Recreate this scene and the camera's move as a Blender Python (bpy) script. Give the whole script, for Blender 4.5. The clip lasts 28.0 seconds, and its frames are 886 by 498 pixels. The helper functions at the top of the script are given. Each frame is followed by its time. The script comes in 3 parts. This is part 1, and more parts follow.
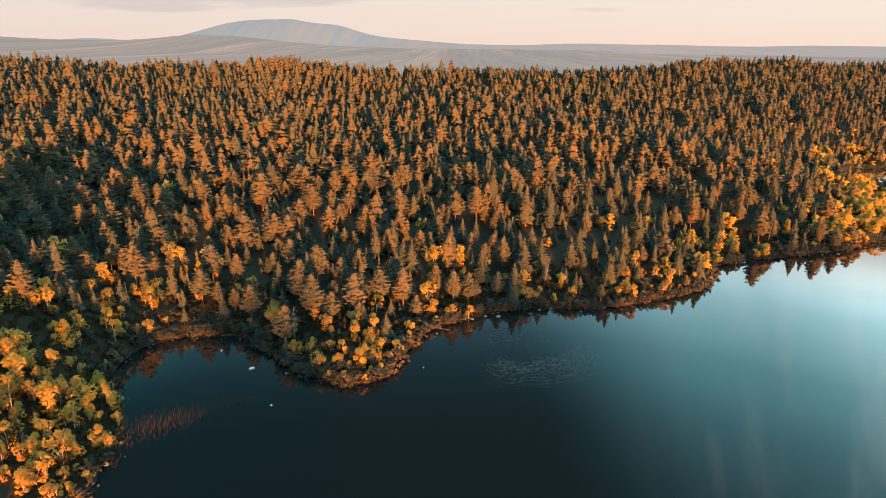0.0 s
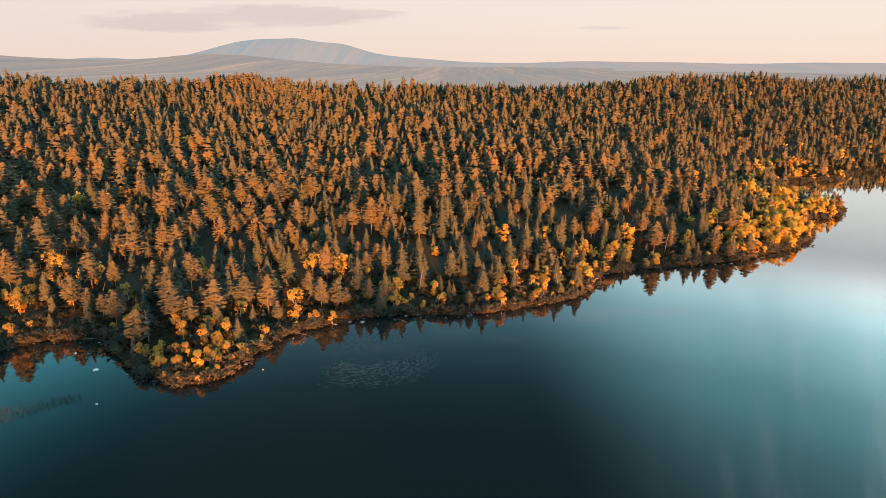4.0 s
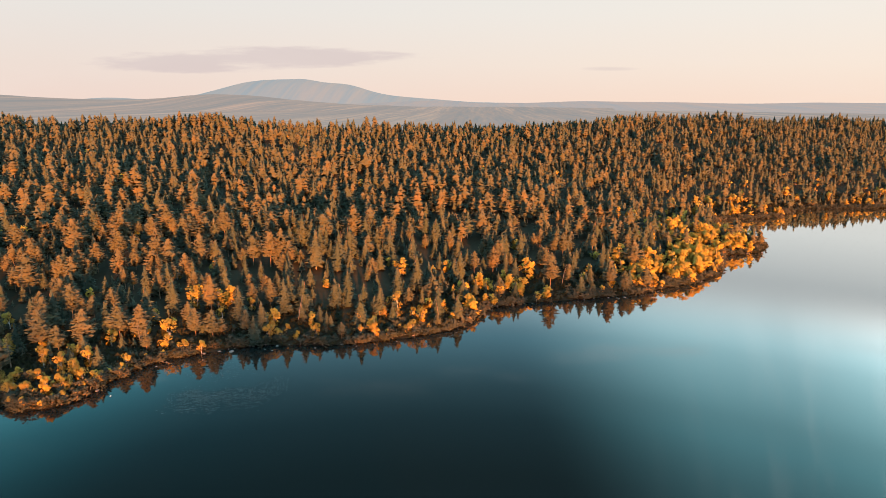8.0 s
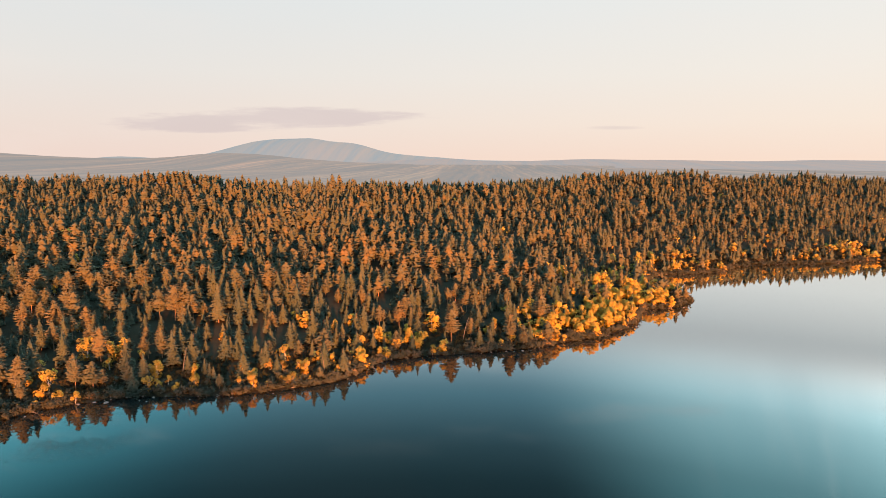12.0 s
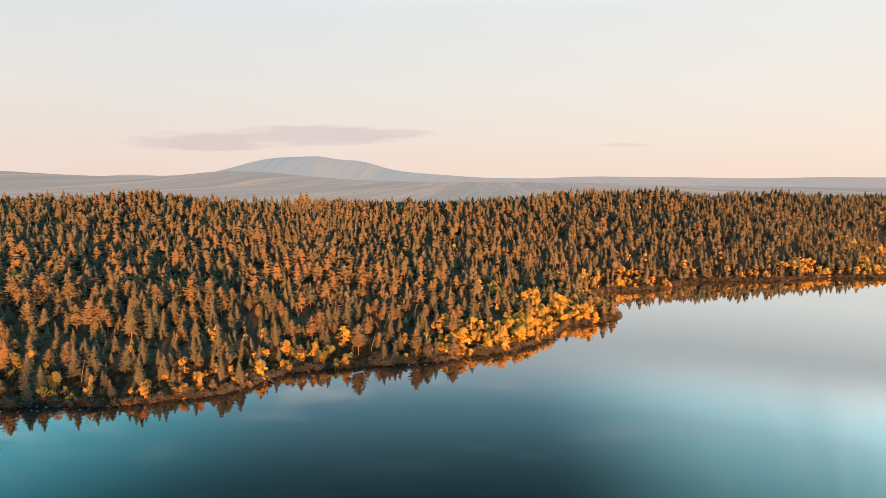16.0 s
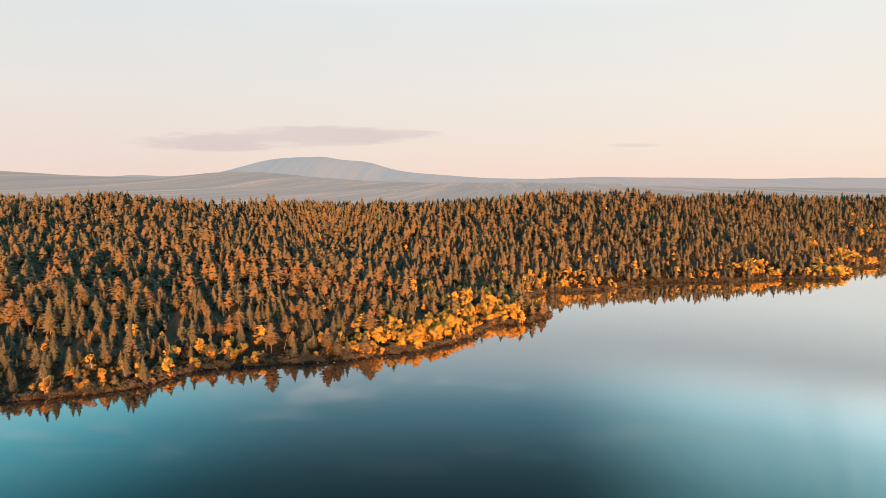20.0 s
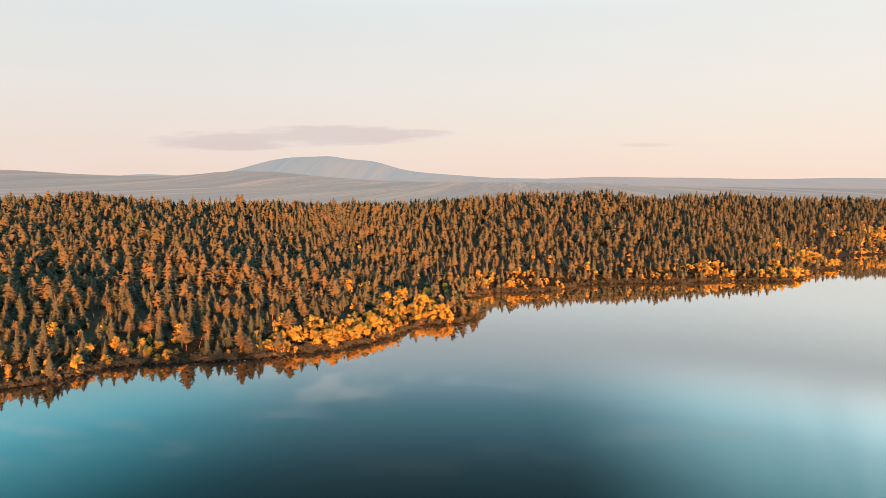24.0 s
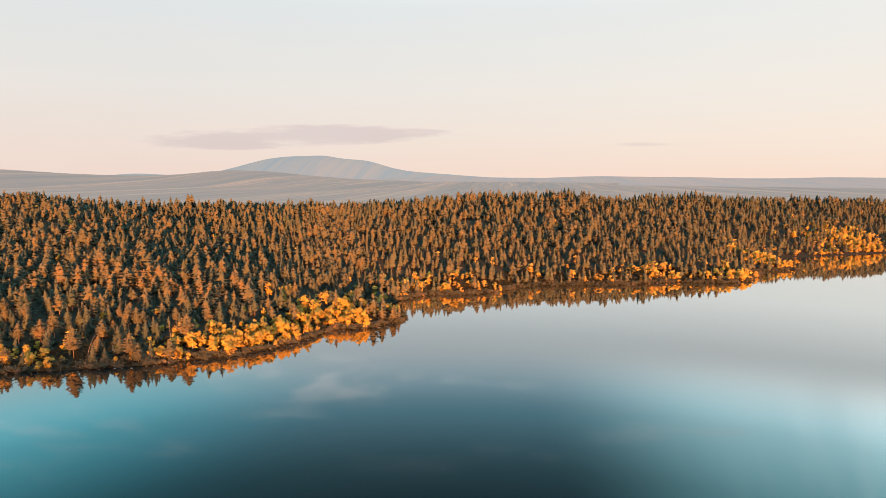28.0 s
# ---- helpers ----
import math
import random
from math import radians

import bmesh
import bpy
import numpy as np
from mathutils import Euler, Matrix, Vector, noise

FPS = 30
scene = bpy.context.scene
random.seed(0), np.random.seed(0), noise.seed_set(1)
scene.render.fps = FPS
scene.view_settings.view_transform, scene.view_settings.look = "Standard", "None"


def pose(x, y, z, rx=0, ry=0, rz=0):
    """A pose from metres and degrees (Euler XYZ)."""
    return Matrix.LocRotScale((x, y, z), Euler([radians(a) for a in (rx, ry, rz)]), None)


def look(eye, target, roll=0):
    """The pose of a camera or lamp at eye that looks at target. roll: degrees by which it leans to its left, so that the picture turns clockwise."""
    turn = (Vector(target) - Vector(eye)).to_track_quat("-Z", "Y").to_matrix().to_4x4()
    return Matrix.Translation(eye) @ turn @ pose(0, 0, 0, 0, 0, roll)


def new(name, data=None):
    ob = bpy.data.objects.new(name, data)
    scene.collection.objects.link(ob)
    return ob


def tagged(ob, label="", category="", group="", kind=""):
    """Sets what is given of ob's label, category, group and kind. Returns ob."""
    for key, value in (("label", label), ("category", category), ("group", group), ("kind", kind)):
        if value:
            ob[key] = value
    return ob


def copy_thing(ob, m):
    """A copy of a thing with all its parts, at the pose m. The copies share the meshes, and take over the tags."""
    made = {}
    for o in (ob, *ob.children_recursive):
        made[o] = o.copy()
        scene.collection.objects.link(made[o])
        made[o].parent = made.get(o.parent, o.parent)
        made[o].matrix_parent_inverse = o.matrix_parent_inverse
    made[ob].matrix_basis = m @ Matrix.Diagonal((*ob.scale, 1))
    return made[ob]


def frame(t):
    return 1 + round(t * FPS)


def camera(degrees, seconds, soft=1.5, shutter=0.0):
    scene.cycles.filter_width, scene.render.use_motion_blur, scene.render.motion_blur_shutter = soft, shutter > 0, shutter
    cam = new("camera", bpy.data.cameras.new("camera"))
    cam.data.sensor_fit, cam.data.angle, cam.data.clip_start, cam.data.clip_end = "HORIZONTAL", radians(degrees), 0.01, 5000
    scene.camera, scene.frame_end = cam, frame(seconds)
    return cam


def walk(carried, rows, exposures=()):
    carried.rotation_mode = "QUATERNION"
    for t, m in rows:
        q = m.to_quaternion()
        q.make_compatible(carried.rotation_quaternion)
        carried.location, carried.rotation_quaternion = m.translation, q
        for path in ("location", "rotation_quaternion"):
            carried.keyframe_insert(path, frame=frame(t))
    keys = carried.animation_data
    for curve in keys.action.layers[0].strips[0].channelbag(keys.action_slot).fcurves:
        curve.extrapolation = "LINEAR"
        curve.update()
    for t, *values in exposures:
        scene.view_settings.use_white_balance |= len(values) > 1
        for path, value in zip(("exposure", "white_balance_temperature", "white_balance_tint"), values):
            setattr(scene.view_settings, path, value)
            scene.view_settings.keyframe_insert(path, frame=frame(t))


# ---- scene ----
cam = camera(68.55, 28.0, 0.8)
PATH = [
    (0, (-0.204, -3.239, 45.962), (-0.266, -1.333, 45.3542), 0.6),
    (1, (6.360, -3.815, 45.781), (6.290, -1.907, 45.1832), 0.5),
    (2, (12.865, -4.395, 45.627), (12.789, -2.484, 45.0392), 0.4),
    (3, (19.275, -4.987, 45.522), (19.193, -3.072, 44.9462), 0.4),
    (3.5, (22.459, -5.295, 45.489), (22.374, -3.378, 44.9212), 0.4),
    (5.5, (35.244, -6.629, 45.495), (35.148, -4.700, 44.9712), 0.4),
    (6, (38.485, -6.973, 45.532), (38.386, -5.041, 45.0222), 0.4),
    (7, (45.057, -7.654, 45.642), (44.952, -5.715, 45.1616), 0.4),
    (8, (51.748, -8.308, 45.760), (51.636, -6.362, 45.3131), 0.4),
    (9, (58.520, -8.921, 45.850), (58.400, -6.965, 45.4446), 0.3),
    (10, (65.211, -9.490, 45.948), (65.084, -7.526, 45.5891), 0.3),
    (11, (71.704, -10.041, 46.091), (71.570, -8.070, 45.7756), 0.3),
    (12, (78.181, -10.682, 46.248), (78.040, -8.706, 45.9710), 0.3),
    (12.5, (81.485, -11.072, 46.318), (81.341, -9.095, 46.0573), 0.3),
    (14.5, (94.918, -12.819, 46.612), (94.758, -10.838, 46.3891), 0.3),
    (15, (98.235, -13.210, 46.713), (98.071, -11.229, 46.4912), 0.2),
    (16, (104.719, -13.826, 46.919), (104.546, -11.846, 46.6944), 0.2),
    (17, (110.995, -14.205, 47.082), (110.817, -12.226, 46.8587), 0.2),
    (18, (117.284, -14.610, 47.252), (117.100, -12.631, 47.0289), 0.2),
    (19, (123.795, -15.256, 47.482), (123.605, -13.278, 47.2591), 0.2),
    (20, (130.467, -15.877, 47.739), (130.271, -13.899, 47.5153), 0.2),
    (21, (137.189, -16.174, 47.978), (136.986, -14.198, 47.7535), 0.2),
    (21.5, (140.558, -16.216, 48.091), (140.351, -14.240, 47.8666), 0.2),
    (23.5, (154.067, -16.121, 48.544), (153.842, -14.146, 48.3197), 0.2),
    (24, (157.445, -16.128, 48.667), (157.216, -14.154, 48.4417), 0.3),
    (25, (164.164, -16.072, 48.919), (163.928, -14.099, 48.6927), 0.3),
    (26, (170.679, -14.924, 49.117), (170.441, -12.952, 48.8897), 0.3),
    (26.5, (173.805, -13.588, 49.172), (173.570, -11.615, 48.9437), 0.3),
    (27, (176.856, -11.804, 49.200), (176.625, -9.831, 48.9727), 0.3),
    (27.5, (179.856, -9.722, 49.212), (179.631, -7.748, 48.9837), 0.3),
    (28, (182.832, -7.491, 49.214), (182.612, -5.516, 48.9867), 0.3),
]
walk(cam, [(t, look(eye, target, roll)) for t, eye, target, roll in PATH], exposures=[(0, 3.38), (28, 3.38)])

# ---------------------------------------------------------------- light
SUN_AZ, SUN_EL = 164.0, 1.5          # degrees clockwise from +y, and above the horizon
sun_way = Vector((math.sin(radians(SUN_AZ)) * math.cos(radians(SUN_EL)),
                  math.cos(radians(SUN_AZ)) * math.cos(radians(SUN_EL)), math.sin(radians(SUN_EL))))
sun = new("sun", bpy.data.lights.new("sun", "SUN"))
sun.data.energy, sun.data.angle, sun.data.color = 3.6, radians(0.8), (1.0, 0.295, 0.07)
sun.matrix_world = look(sun_way * 100, (0, 0, 0))


SKY = 0.097                         # sky strength, set against the exposure


class Nodes:
    """Short way to wire a node tree."""

    def __init__(self, tree):
        self.tree = tree
        tree.nodes.clear()

    def add(self, kind, ins=(), **props):
        n = self.tree.nodes.new(kind)
        for k, v in props.items():
            if k == "operation": n.operation = v
            elif k == "blend": n.blend_type = v
            elif k == "data": n.data_type = v
            elif k == "sky": n.sky_type = v
            elif k == "dims": n.noise_dimensions = v
        for k, v in dict(ins).items():
            s = n.inputs[k]
            if isinstance(v, bpy.types.NodeSocket): self.tree.links.new(v, s)
            else: s.default_value = v
        return n

    def math(self, op, a, b=0.0, c=0.0, clamp=False):
        n = self.add("ShaderNodeMath", {0: a, 1: b, 2: c}, operation=op)
        n.use_clamp = clamp
        return n.outputs[0]

    def mix(self, fac, a, b, blend="MIX"):
        n = self.add("ShaderNodeMix", {0: fac, 6: a, 7: b}, data="RGBA")
        n.blend_type = blend
        return n.outputs[2]

    def ramp(self, fac, stops, ease="LINEAR"):
        n = self.add("ShaderNodeValToRGB", {0: fac})
        n.color_ramp.interpolation = ease
        els = n.color_ramp.elements
        while len(els) < len(stops): els.new(0.5)
        for e, (p, c) in zip(els, stops):
            e.position, e.color = p, (*c, 1.0) if len(c) == 3 else c
        return n.outputs[0]

    def grey(self, fac, stops, ease="LINEAR"):
        return self.ramp(fac, [(p, (v, v, v)) for p, v in stops], ease)

    def noise(self, vec, scale, detail=3.0, rough=0.55):
        return self.add("ShaderNodeTexNoise", {"Vector": vec, "Scale": scale, "Detail": detail, "Roughness": rough}).outputs[0]


def build_sky():
    world = bpy.data.worlds.new("evening_sky")
    scene.world = world
    world.use_nodes = True
    n = Nodes(world.node_tree)
    way = n.add("ShaderNodeTexCoord").outputs["Generated"]
    sep = n.add("ShaderNodeSeparateXYZ", {0: way})
    x, y, z = sep.outputs[0], sep.outputs[1], sep.outputs[2]
    sky = n.add("ShaderNodeTexSky", sky="NISHITA")
    sky.sun_disc, sky.sun_elevation, sky.sun_rotation = False, radians(SUN_EL), radians(SUN_AZ)
    high = n.mix(1.0, sky.outputs[0], (0.10, 0.10, 0.10, 1), "MULTIPLY")
    up = n.math("MAXIMUM", z, 0.0)
    left = n.ramp(up, [(0.0, (0.87, 0.69, 0.61)), (0.05, (0.85, 0.735, 0.665)), (0.12, (0.81, 0.775, 0.735)), (0.24, (0.73, 0.775, 0.79))])
    right = n.ramp(up, [(0.0, (0.96, 0.74, 0.60)), (0.05, (0.95, 0.81, 0.69)), (0.12, (0.91, 0.845, 0.765)), (0.24, (0.84, 0.85, 0.83))])
    low = n.mix(n.math("MULTIPLY_ADD", x, 0.9, 0.45, clamp=True), left, right)
    # Dark band ahead is set for the mirroring water; overhead is raised as fill.
    ahead = n.ramp(up, [(0.25, (0.62, 0.70, 0.74)), (0.35, (0.22, 0.48, 0.60)), (0.46, (0.055, 0.14, 0.18)), (0.53, (0.03, 0.06, 0.07)), (0.66, (0.035, 0.06, 0.07)), (0.8, (2.1, 3.7, 4.6))])
    aside = n.ramp(up, [(0.25, (0.78, 0.86, 0.88)), (0.34, (0.62, 1.06, 1.16)), (0.45, (0.42, 1.06, 1.2)), (0.62, (0.19, 0.39, 0.45)), (0.82, (2.1, 3.7, 4.6))])
    broad = n.math("MAXIMUM", n.math("MULTIPLY_ADD", z, -1.5, n.math("MULTIPLY_ADD", x, 3.4, 0.43)), n.math("MULTIPLY_ADD", z, -2.2, n.math("MULTIPLY_ADD", x, -1.5, 0.43)), clamp=True)
    upper = n.mix(n.grey(broad, [(0.0, 0.0), (1.0, 1.0)], "EASE"), ahead, aside)
    # Rear sky set to a blue fill for the foliage facing it.
    upper = n.mix(1.0, n.mix(n.grey(y, [(0.0, 1.0), (0.12, 0.0)]), upper, (0.75, 1.25, 1.5, 1)), (1.55, 1.55, 1.55, 1), "MULTIPLY")
    upper = n.mix(n.grey(n.math("MULTIPLY", x, -1.0), [(0.22, 0.0), (0.55, 1.0)], "EASE"), upper, n.mix(1.0, upper, (0.5, 1.0, 1.05, 1), "MULTIPLY"))
    haze = n.mix(n.grey(up, [(0.232, 0.0), (0.33, 1.0)], "EASE"), low, upper)
    # Extra brightness on the right, added so the water mirrors paler there.
    bright = n.math("MULTIPLY", n.grey(x, [(0.05, 0.0), (0.40, 0.32), (0.56, 1.0)], "EASE"), n.grey(up, [(0.235, 0.0), (0.29, 1.0), (0.38, 0.75), (0.5, 0.4)], "EASE"))
    haze = n.mix(bright, haze, n.mix(1.0, haze, (2.1, 1.95, 1.85, 1), "MULTIPLY"))
    col = n.mix(n.grey(up, [(0.3, 1.0), (0.95, 0.6)]), high, haze)
    # thin cloud: a flat lilac bank over the fell and faint streaks elsewhere
    fwd = n.math("MAXIMUM", y, 0.02)
    u, w = n.math("DIVIDE", x, fwd), n.math("DIVIDE", z, fwd)
    flat = n.add("ShaderNodeCombineXYZ", {0: n.math("MULTIPLY", u, 5.0), 1: n.math("MULTIPLY", w, 42.0)}).outputs[0]
    streak = n.noise(flat, 1.0, 5.0, 0.6)
    du = n.math("DIVIDE", n.math("ADD", u, 0.352), 0.25)
    dw = n.math("DIVIDE", n.math("ADD", n.math("MULTIPLY_ADD", u, -0.02, w), -0.065), 0.017)
    bank = n.math("SUBTRACT", 1.0, n.math("ADD", n.math("MULTIPLY", du, du), n.math("MULTIPLY", dw, dw)))
    bank = n.math("ADD", bank, n.math("MULTIPLY_ADD", streak, 4.6, -2.15))
    col = n.mix(n.math("MULTIPLY", n.grey(bank, [(0.0, 0.0), (0.9, 1.0)], "EASE"), 0.6), col, (0.64, 0.54, 0.545, 1))
    du2 = n.math("DIVIDE", n.math("ADD", u, -0.185), 0.05)
    dw2 = n.math("DIVIDE", n.math("ADD", w, -0.046), 0.0035)
    wisp = n.math("SUBTRACT", 1.0, n.math("ADD", n.math("MULTIPLY", du2, du2), n.math("MULTIPLY", dw2, dw2)))
    wisp = n.math("ADD", wisp, n.math("MULTIPLY_ADD", streak, 2.0, -1.0))
    col = n.mix(n.math("MULTIPLY", n.grey(wisp, [(0.0, 0.0), (1.0, 1.0)]), 0.4), col, (0.66, 0.56, 0.55, 1))
    wide = n.add("ShaderNodeCombineXYZ", {0: n.math("MULTIPLY_ADD", w, 1.5, n.math("MULTIPLY", u, 2.4)), 1: n.math("MULTIPLY", w, 9.0)}).outputs[0]
    tall = n.add("ShaderNodeCombineXYZ", {0: n.math("MULTIPLY_ADD", w, -1.6, n.math("MULTIPLY", u, 6.0)), 1: n.math("MULTIPLY", w, 0.9)}).outputs[0]
    veil = n.math("MULTIPLY", n.grey(n.noise(tall, 2.6, 5.0, 0.55), [(0.46, 0.0), (0.70, 1.0)], "EASE"), n.grey(u, [(0.25, 0.0), (0.7, 1.0)], "EASE"))
    veil = n.math("MULTIPLY", veil, n.grey(z, [(0.25, 0.0), (0.36, 1.0), (0.62, 0.8), (0.8, 0.0)], "EASE"))
    col = n.mix(n.math("MULTIPLY", veil, 0.27), col, (3.4, 3.7, 3.6, 1))
    puff = n.add("ShaderNodeCombineXYZ", {0: n.math("MULTIPLY", u, 3.0), 1: n.math("MULTIPLY", w, 13.0)}).outputs[0]
    puffs = n.math("MULTIPLY", n.grey(n.noise(puff, 1.1, 5.0, 0.6), [(0.52, 0.0), (0.75, 1.0)], "EASE"), n.grey(z, [(0.25, 0.0), (0.31, 1.0), (0.46, 0.0)], "EASE"))
    col = n.mix(n.math("MULTIPLY", puffs, 0.5), col, (1.5, 1.6, 1.6, 1))
    su = n.math("DIVIDE", n.math("ADD", u, 0.32), 0.20)
    sw = n.math("DIVIDE", n.math("ADD", w, -0.335), 0.055)
    soft = n.math("SUBTRACT", 1.0, n.math("ADD", n.math("MULTIPLY", su, su), n.math("MULTIPLY", sw, sw)), clamp=True)
    curl = n.add("ShaderNodeCombineXYZ", {0: n.math("MULTIPLY_ADD", w, -7.0, n.math("MULTIPLY", u, 4.0)), 1: n.math("MULTIPLY_ADD", u, 5.0, n.math("MULTIPLY", w, 16.0))}).outputs[0]
    wisps = n.math("MULTIPLY", n.grey(n.noise(curl, 1.5, 4.0, 0.55), [(0.46, 0.0), (0.66, 1.0)], "EASE"), soft)
    col = n.mix(n.math("MULTIPLY", wisps, 0.5), col, (1.45, 1.42, 1.4, 1))
    cirrus = n.grey(n.noise(wide, 1.3, 4.0, 0.55), [(0.48, 0.0), (0.75, 1.0)], "EASE")
    col = n.mix(n.math("MULTIPLY", n.math("MULTIPLY", cirrus, n.grey(z, [(0.2, 1.0), (0.32, 0.0)])), 0.16), col, (0.9, 0.8, 0.74, 1))
    out = n.add("ShaderNodeBackground", {0: col, 1: SKY})
    n.tree.links.new(out.outputs[0], n.add("ShaderNodeOutputWorld").inputs[0])


build_sky()

# ---------------------------------------------------------------- materials


def material(name):
    m = bpy.data.materials.new(name)
    m.use_nodes = True
    n = Nodes(m.node_tree)
    return m, n


def finish(n, shader, normal=None):
    n.tree.links.new(shader, n.add("ShaderNodeOutputMaterial").inputs[0])


def foliage(name, stops, thin=0.3, patch=0.05):
    """Leaves or needles: hue varies from tree to tree, from clump to clump and in wide patches."""
    m, n = material(name)
    geo = n.add("ShaderNodeNewGeometry")
    info = n.add("ShaderNodeObjectInfo")
    tree_tone = n.noise(geo.outputs["Position"], 0.21, 1.0)
    wide = n.noise(geo.outputs["Position"], patch, 2.0)
    tone = n.math("MULTIPLY_ADD", geo.outputs["Random Per Island"], 0.34, n.math("MULTIPLY", info.outputs["Random"], 0.22))
    tone = n.math("ADD", tone, n.math("MULTIPLY_ADD", tree_tone, 0.9, -0.36))
    tone = n.math("MULTIPLY_ADD", wide, 0.7, n.math("ADD", tone, -0.28), clamp=True)
    col = n.ramp(tone, stops)
    fine = n.noise(geo.outputs["Position"], 7.0, 2.0)
    col = n.mix(n.grey(fine, [(0.3, 0.0), (0.75, 0.45)]), col, n.mix(1.0, col, (0.45, 0.5, 0.4, 1), "MULTIPLY"))
    d = n.add("ShaderNodeBsdfDiffuse", {0: col, 1: 0.8})
    t = n.add("ShaderNodeBsdfTranslucent", {0: col})
    s = n.add("ShaderNodeMixShader", {0: thin, 1: d.outputs[0], 2: t.outputs[0]})
    finish(n, s.outputs[0])
    return m


NEEDLE = foliage("pine_needles", [(0.0, (0.043, 0.055, 0.045)), (0.35, (0.062, 0.068, 0.051)), (0.7, (0.088, 0.077, 0.047)), (1.0, (0.115, 0.078, 0.041))], 0.12)
SPRUCE = foliage("spruce_needles", [(0.0, (0.031, 0.047, 0.041)), (0.5, (0.048, 0.061, 0.049)), (1.0, (0.076, 0.076, 0.049))], 0.1)
BIRCH = foliage("birch_leaves", [(0.0, (0.23, 0.15, 0.045)), (0.3, (0.31, 0.205, 0.05)), (0.65, (0.40, 0.285, 0.055)), (1.0, (0.42, 0.235, 0.05))], 0.38)
SCRUB = foliage("willow_leaves", [(0.0, (0.026, 0.032, 0.026)), (0.4, (0.04, 0.046, 0.038)), (0.66, (0.06, 0.06, 0.048)), (0.88, (0.17, 0.11, 0.04)), (1.0, (0.11, 0.045, 0.03))], 0.25, 0.12)
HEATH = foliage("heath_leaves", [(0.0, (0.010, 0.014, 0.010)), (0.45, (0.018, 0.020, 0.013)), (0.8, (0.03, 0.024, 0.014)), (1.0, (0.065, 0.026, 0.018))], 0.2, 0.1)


def surface(name, stops, scale, rough=0.9, bump=0.3, fine=6.0):
    m, n = material(name)
    pos = n.add("ShaderNodeNewGeometry").outputs["Position"]
    info = n.add("ShaderNodeObjectInfo")
    a = n.noise(pos, scale, 5.0)
    b = n.noise(pos, scale * fine, 3.0)
    tone = n.math("MULTIPLY_ADD", b, 0.5, n.math("MULTIPLY_ADD", a, 0.9, -0.3))
    tone = n.math("MULTIPLY_ADD", info.outputs["Random"], 0.2, n.math("ADD", tone, -0.05), clamp=True)
    col = n.ramp(tone, stops)
    bm = n.add("ShaderNodeBump", {"Strength": bump, "Distance": 0.1, "Height": b})
    s = n.add("ShaderNodeBsdfPrincipled", {"Base Color": col, "Roughness": rough, "Specular IOR Level": 0.35 if rough < 0.8 else 0.03, "Normal": bm.outputs[0]})
    finish(n, s.outputs[0])
    return m


BARK = surface("pine_bark", [(0.0, (0.06, 0.04, 0.03)), (0.5, (0.14, 0.09, 0.06)), (1.0, (0.26, 0.15, 0.08))], 3.0)
BIRCH_BARK = surface("birch_bark", [(0.0, (0.12, 0.1, 0.09)), (0.45, (0.42, 0.38, 0.34)), (1.0, (0.6, 0.56, 0.5))], 4.0, 0.7)
STONE = surface("lake_stone", [(0.0, (0.05, 0.045, 0.043)), (0.5, (0.11, 0.10, 0.095)), (1.0, (0.22, 0.20, 0.185))], 1.6)
PALE_STONE = surface("pale_stone", [(0.0, (0.3, 0.29, 0.28)), (0.5, (0.4, 0.39, 0.38)), (1.0, (0.5, 0.49, 0.47))], 2.0)
DEADWOOD = surface("grey_deadwood", [(0.0, (0.05, 0.045, 0.04)), (1.0, (0.16, 0.145, 0.13))], 3.0)
REED = surface("dry_reed", [(0.0, (0.02, 0.018, 0.014)), (0.5, (0.032, 0.027, 0.02)), (1.0, (0.06, 0.05, 0.035))], 2.0)
WEED = surface("floating_leaves", [(0.0, (0.016, 0.018, 0.017)), (0.6, (0.035, 0.038, 0.036)), (1.0, (0.08, 0.083, 0.08))], 2.0, 0.4)
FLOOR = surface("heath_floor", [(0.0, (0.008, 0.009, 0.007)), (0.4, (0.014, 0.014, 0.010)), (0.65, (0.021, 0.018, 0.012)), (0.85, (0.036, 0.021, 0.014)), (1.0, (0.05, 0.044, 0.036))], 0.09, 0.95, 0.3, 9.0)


def water_material():
    m, n = material("lake_water")
    pos = n.add("ShaderNodeNewGeometry").outputs["Position"]
    swell = n.noise(pos, 0.5, 2.0)
    calm = n.grey(n.noise(pos, 0.012, 2.0), [(0.4, 0.3), (0.65, 1.0)])
    bump = n.add("ShaderNodeBump", {"Strength": n.math("MULTIPLY", calm, 0.012), "Distance": 0.2, "Height": swell})
    face = n.add("ShaderNodeLayerWeight", {"Blend": 0.5, "Normal": bump.outputs[0]}).outputs["Facing"]
    gloss = n.grey(face, [(0.30, 0.03), (0.42, 0.055), (0.50, 0.078), (0.58, 0.115), (0.66, 0.22), (0.74, 0.45), (0.83, 0.80), (0.92, 0.90), (1.0, 1.0)])
    body = n.add("ShaderNodeBsdfDiffuse", {0: (0.004, 0.006, 0.006, 1)})
    top = n.add("ShaderNodeBsdfGlossy", {0: (0.93, 0.98, 1.0, 1), 1: 0.03, "Normal": bump.outputs[0]})
    s = n.add("ShaderNodeMixShader", {0: gloss, 1: body.outputs[0], 2: top.outputs[0]})
    finish(n, s.outputs[0])
    return m


WATER = water_material()


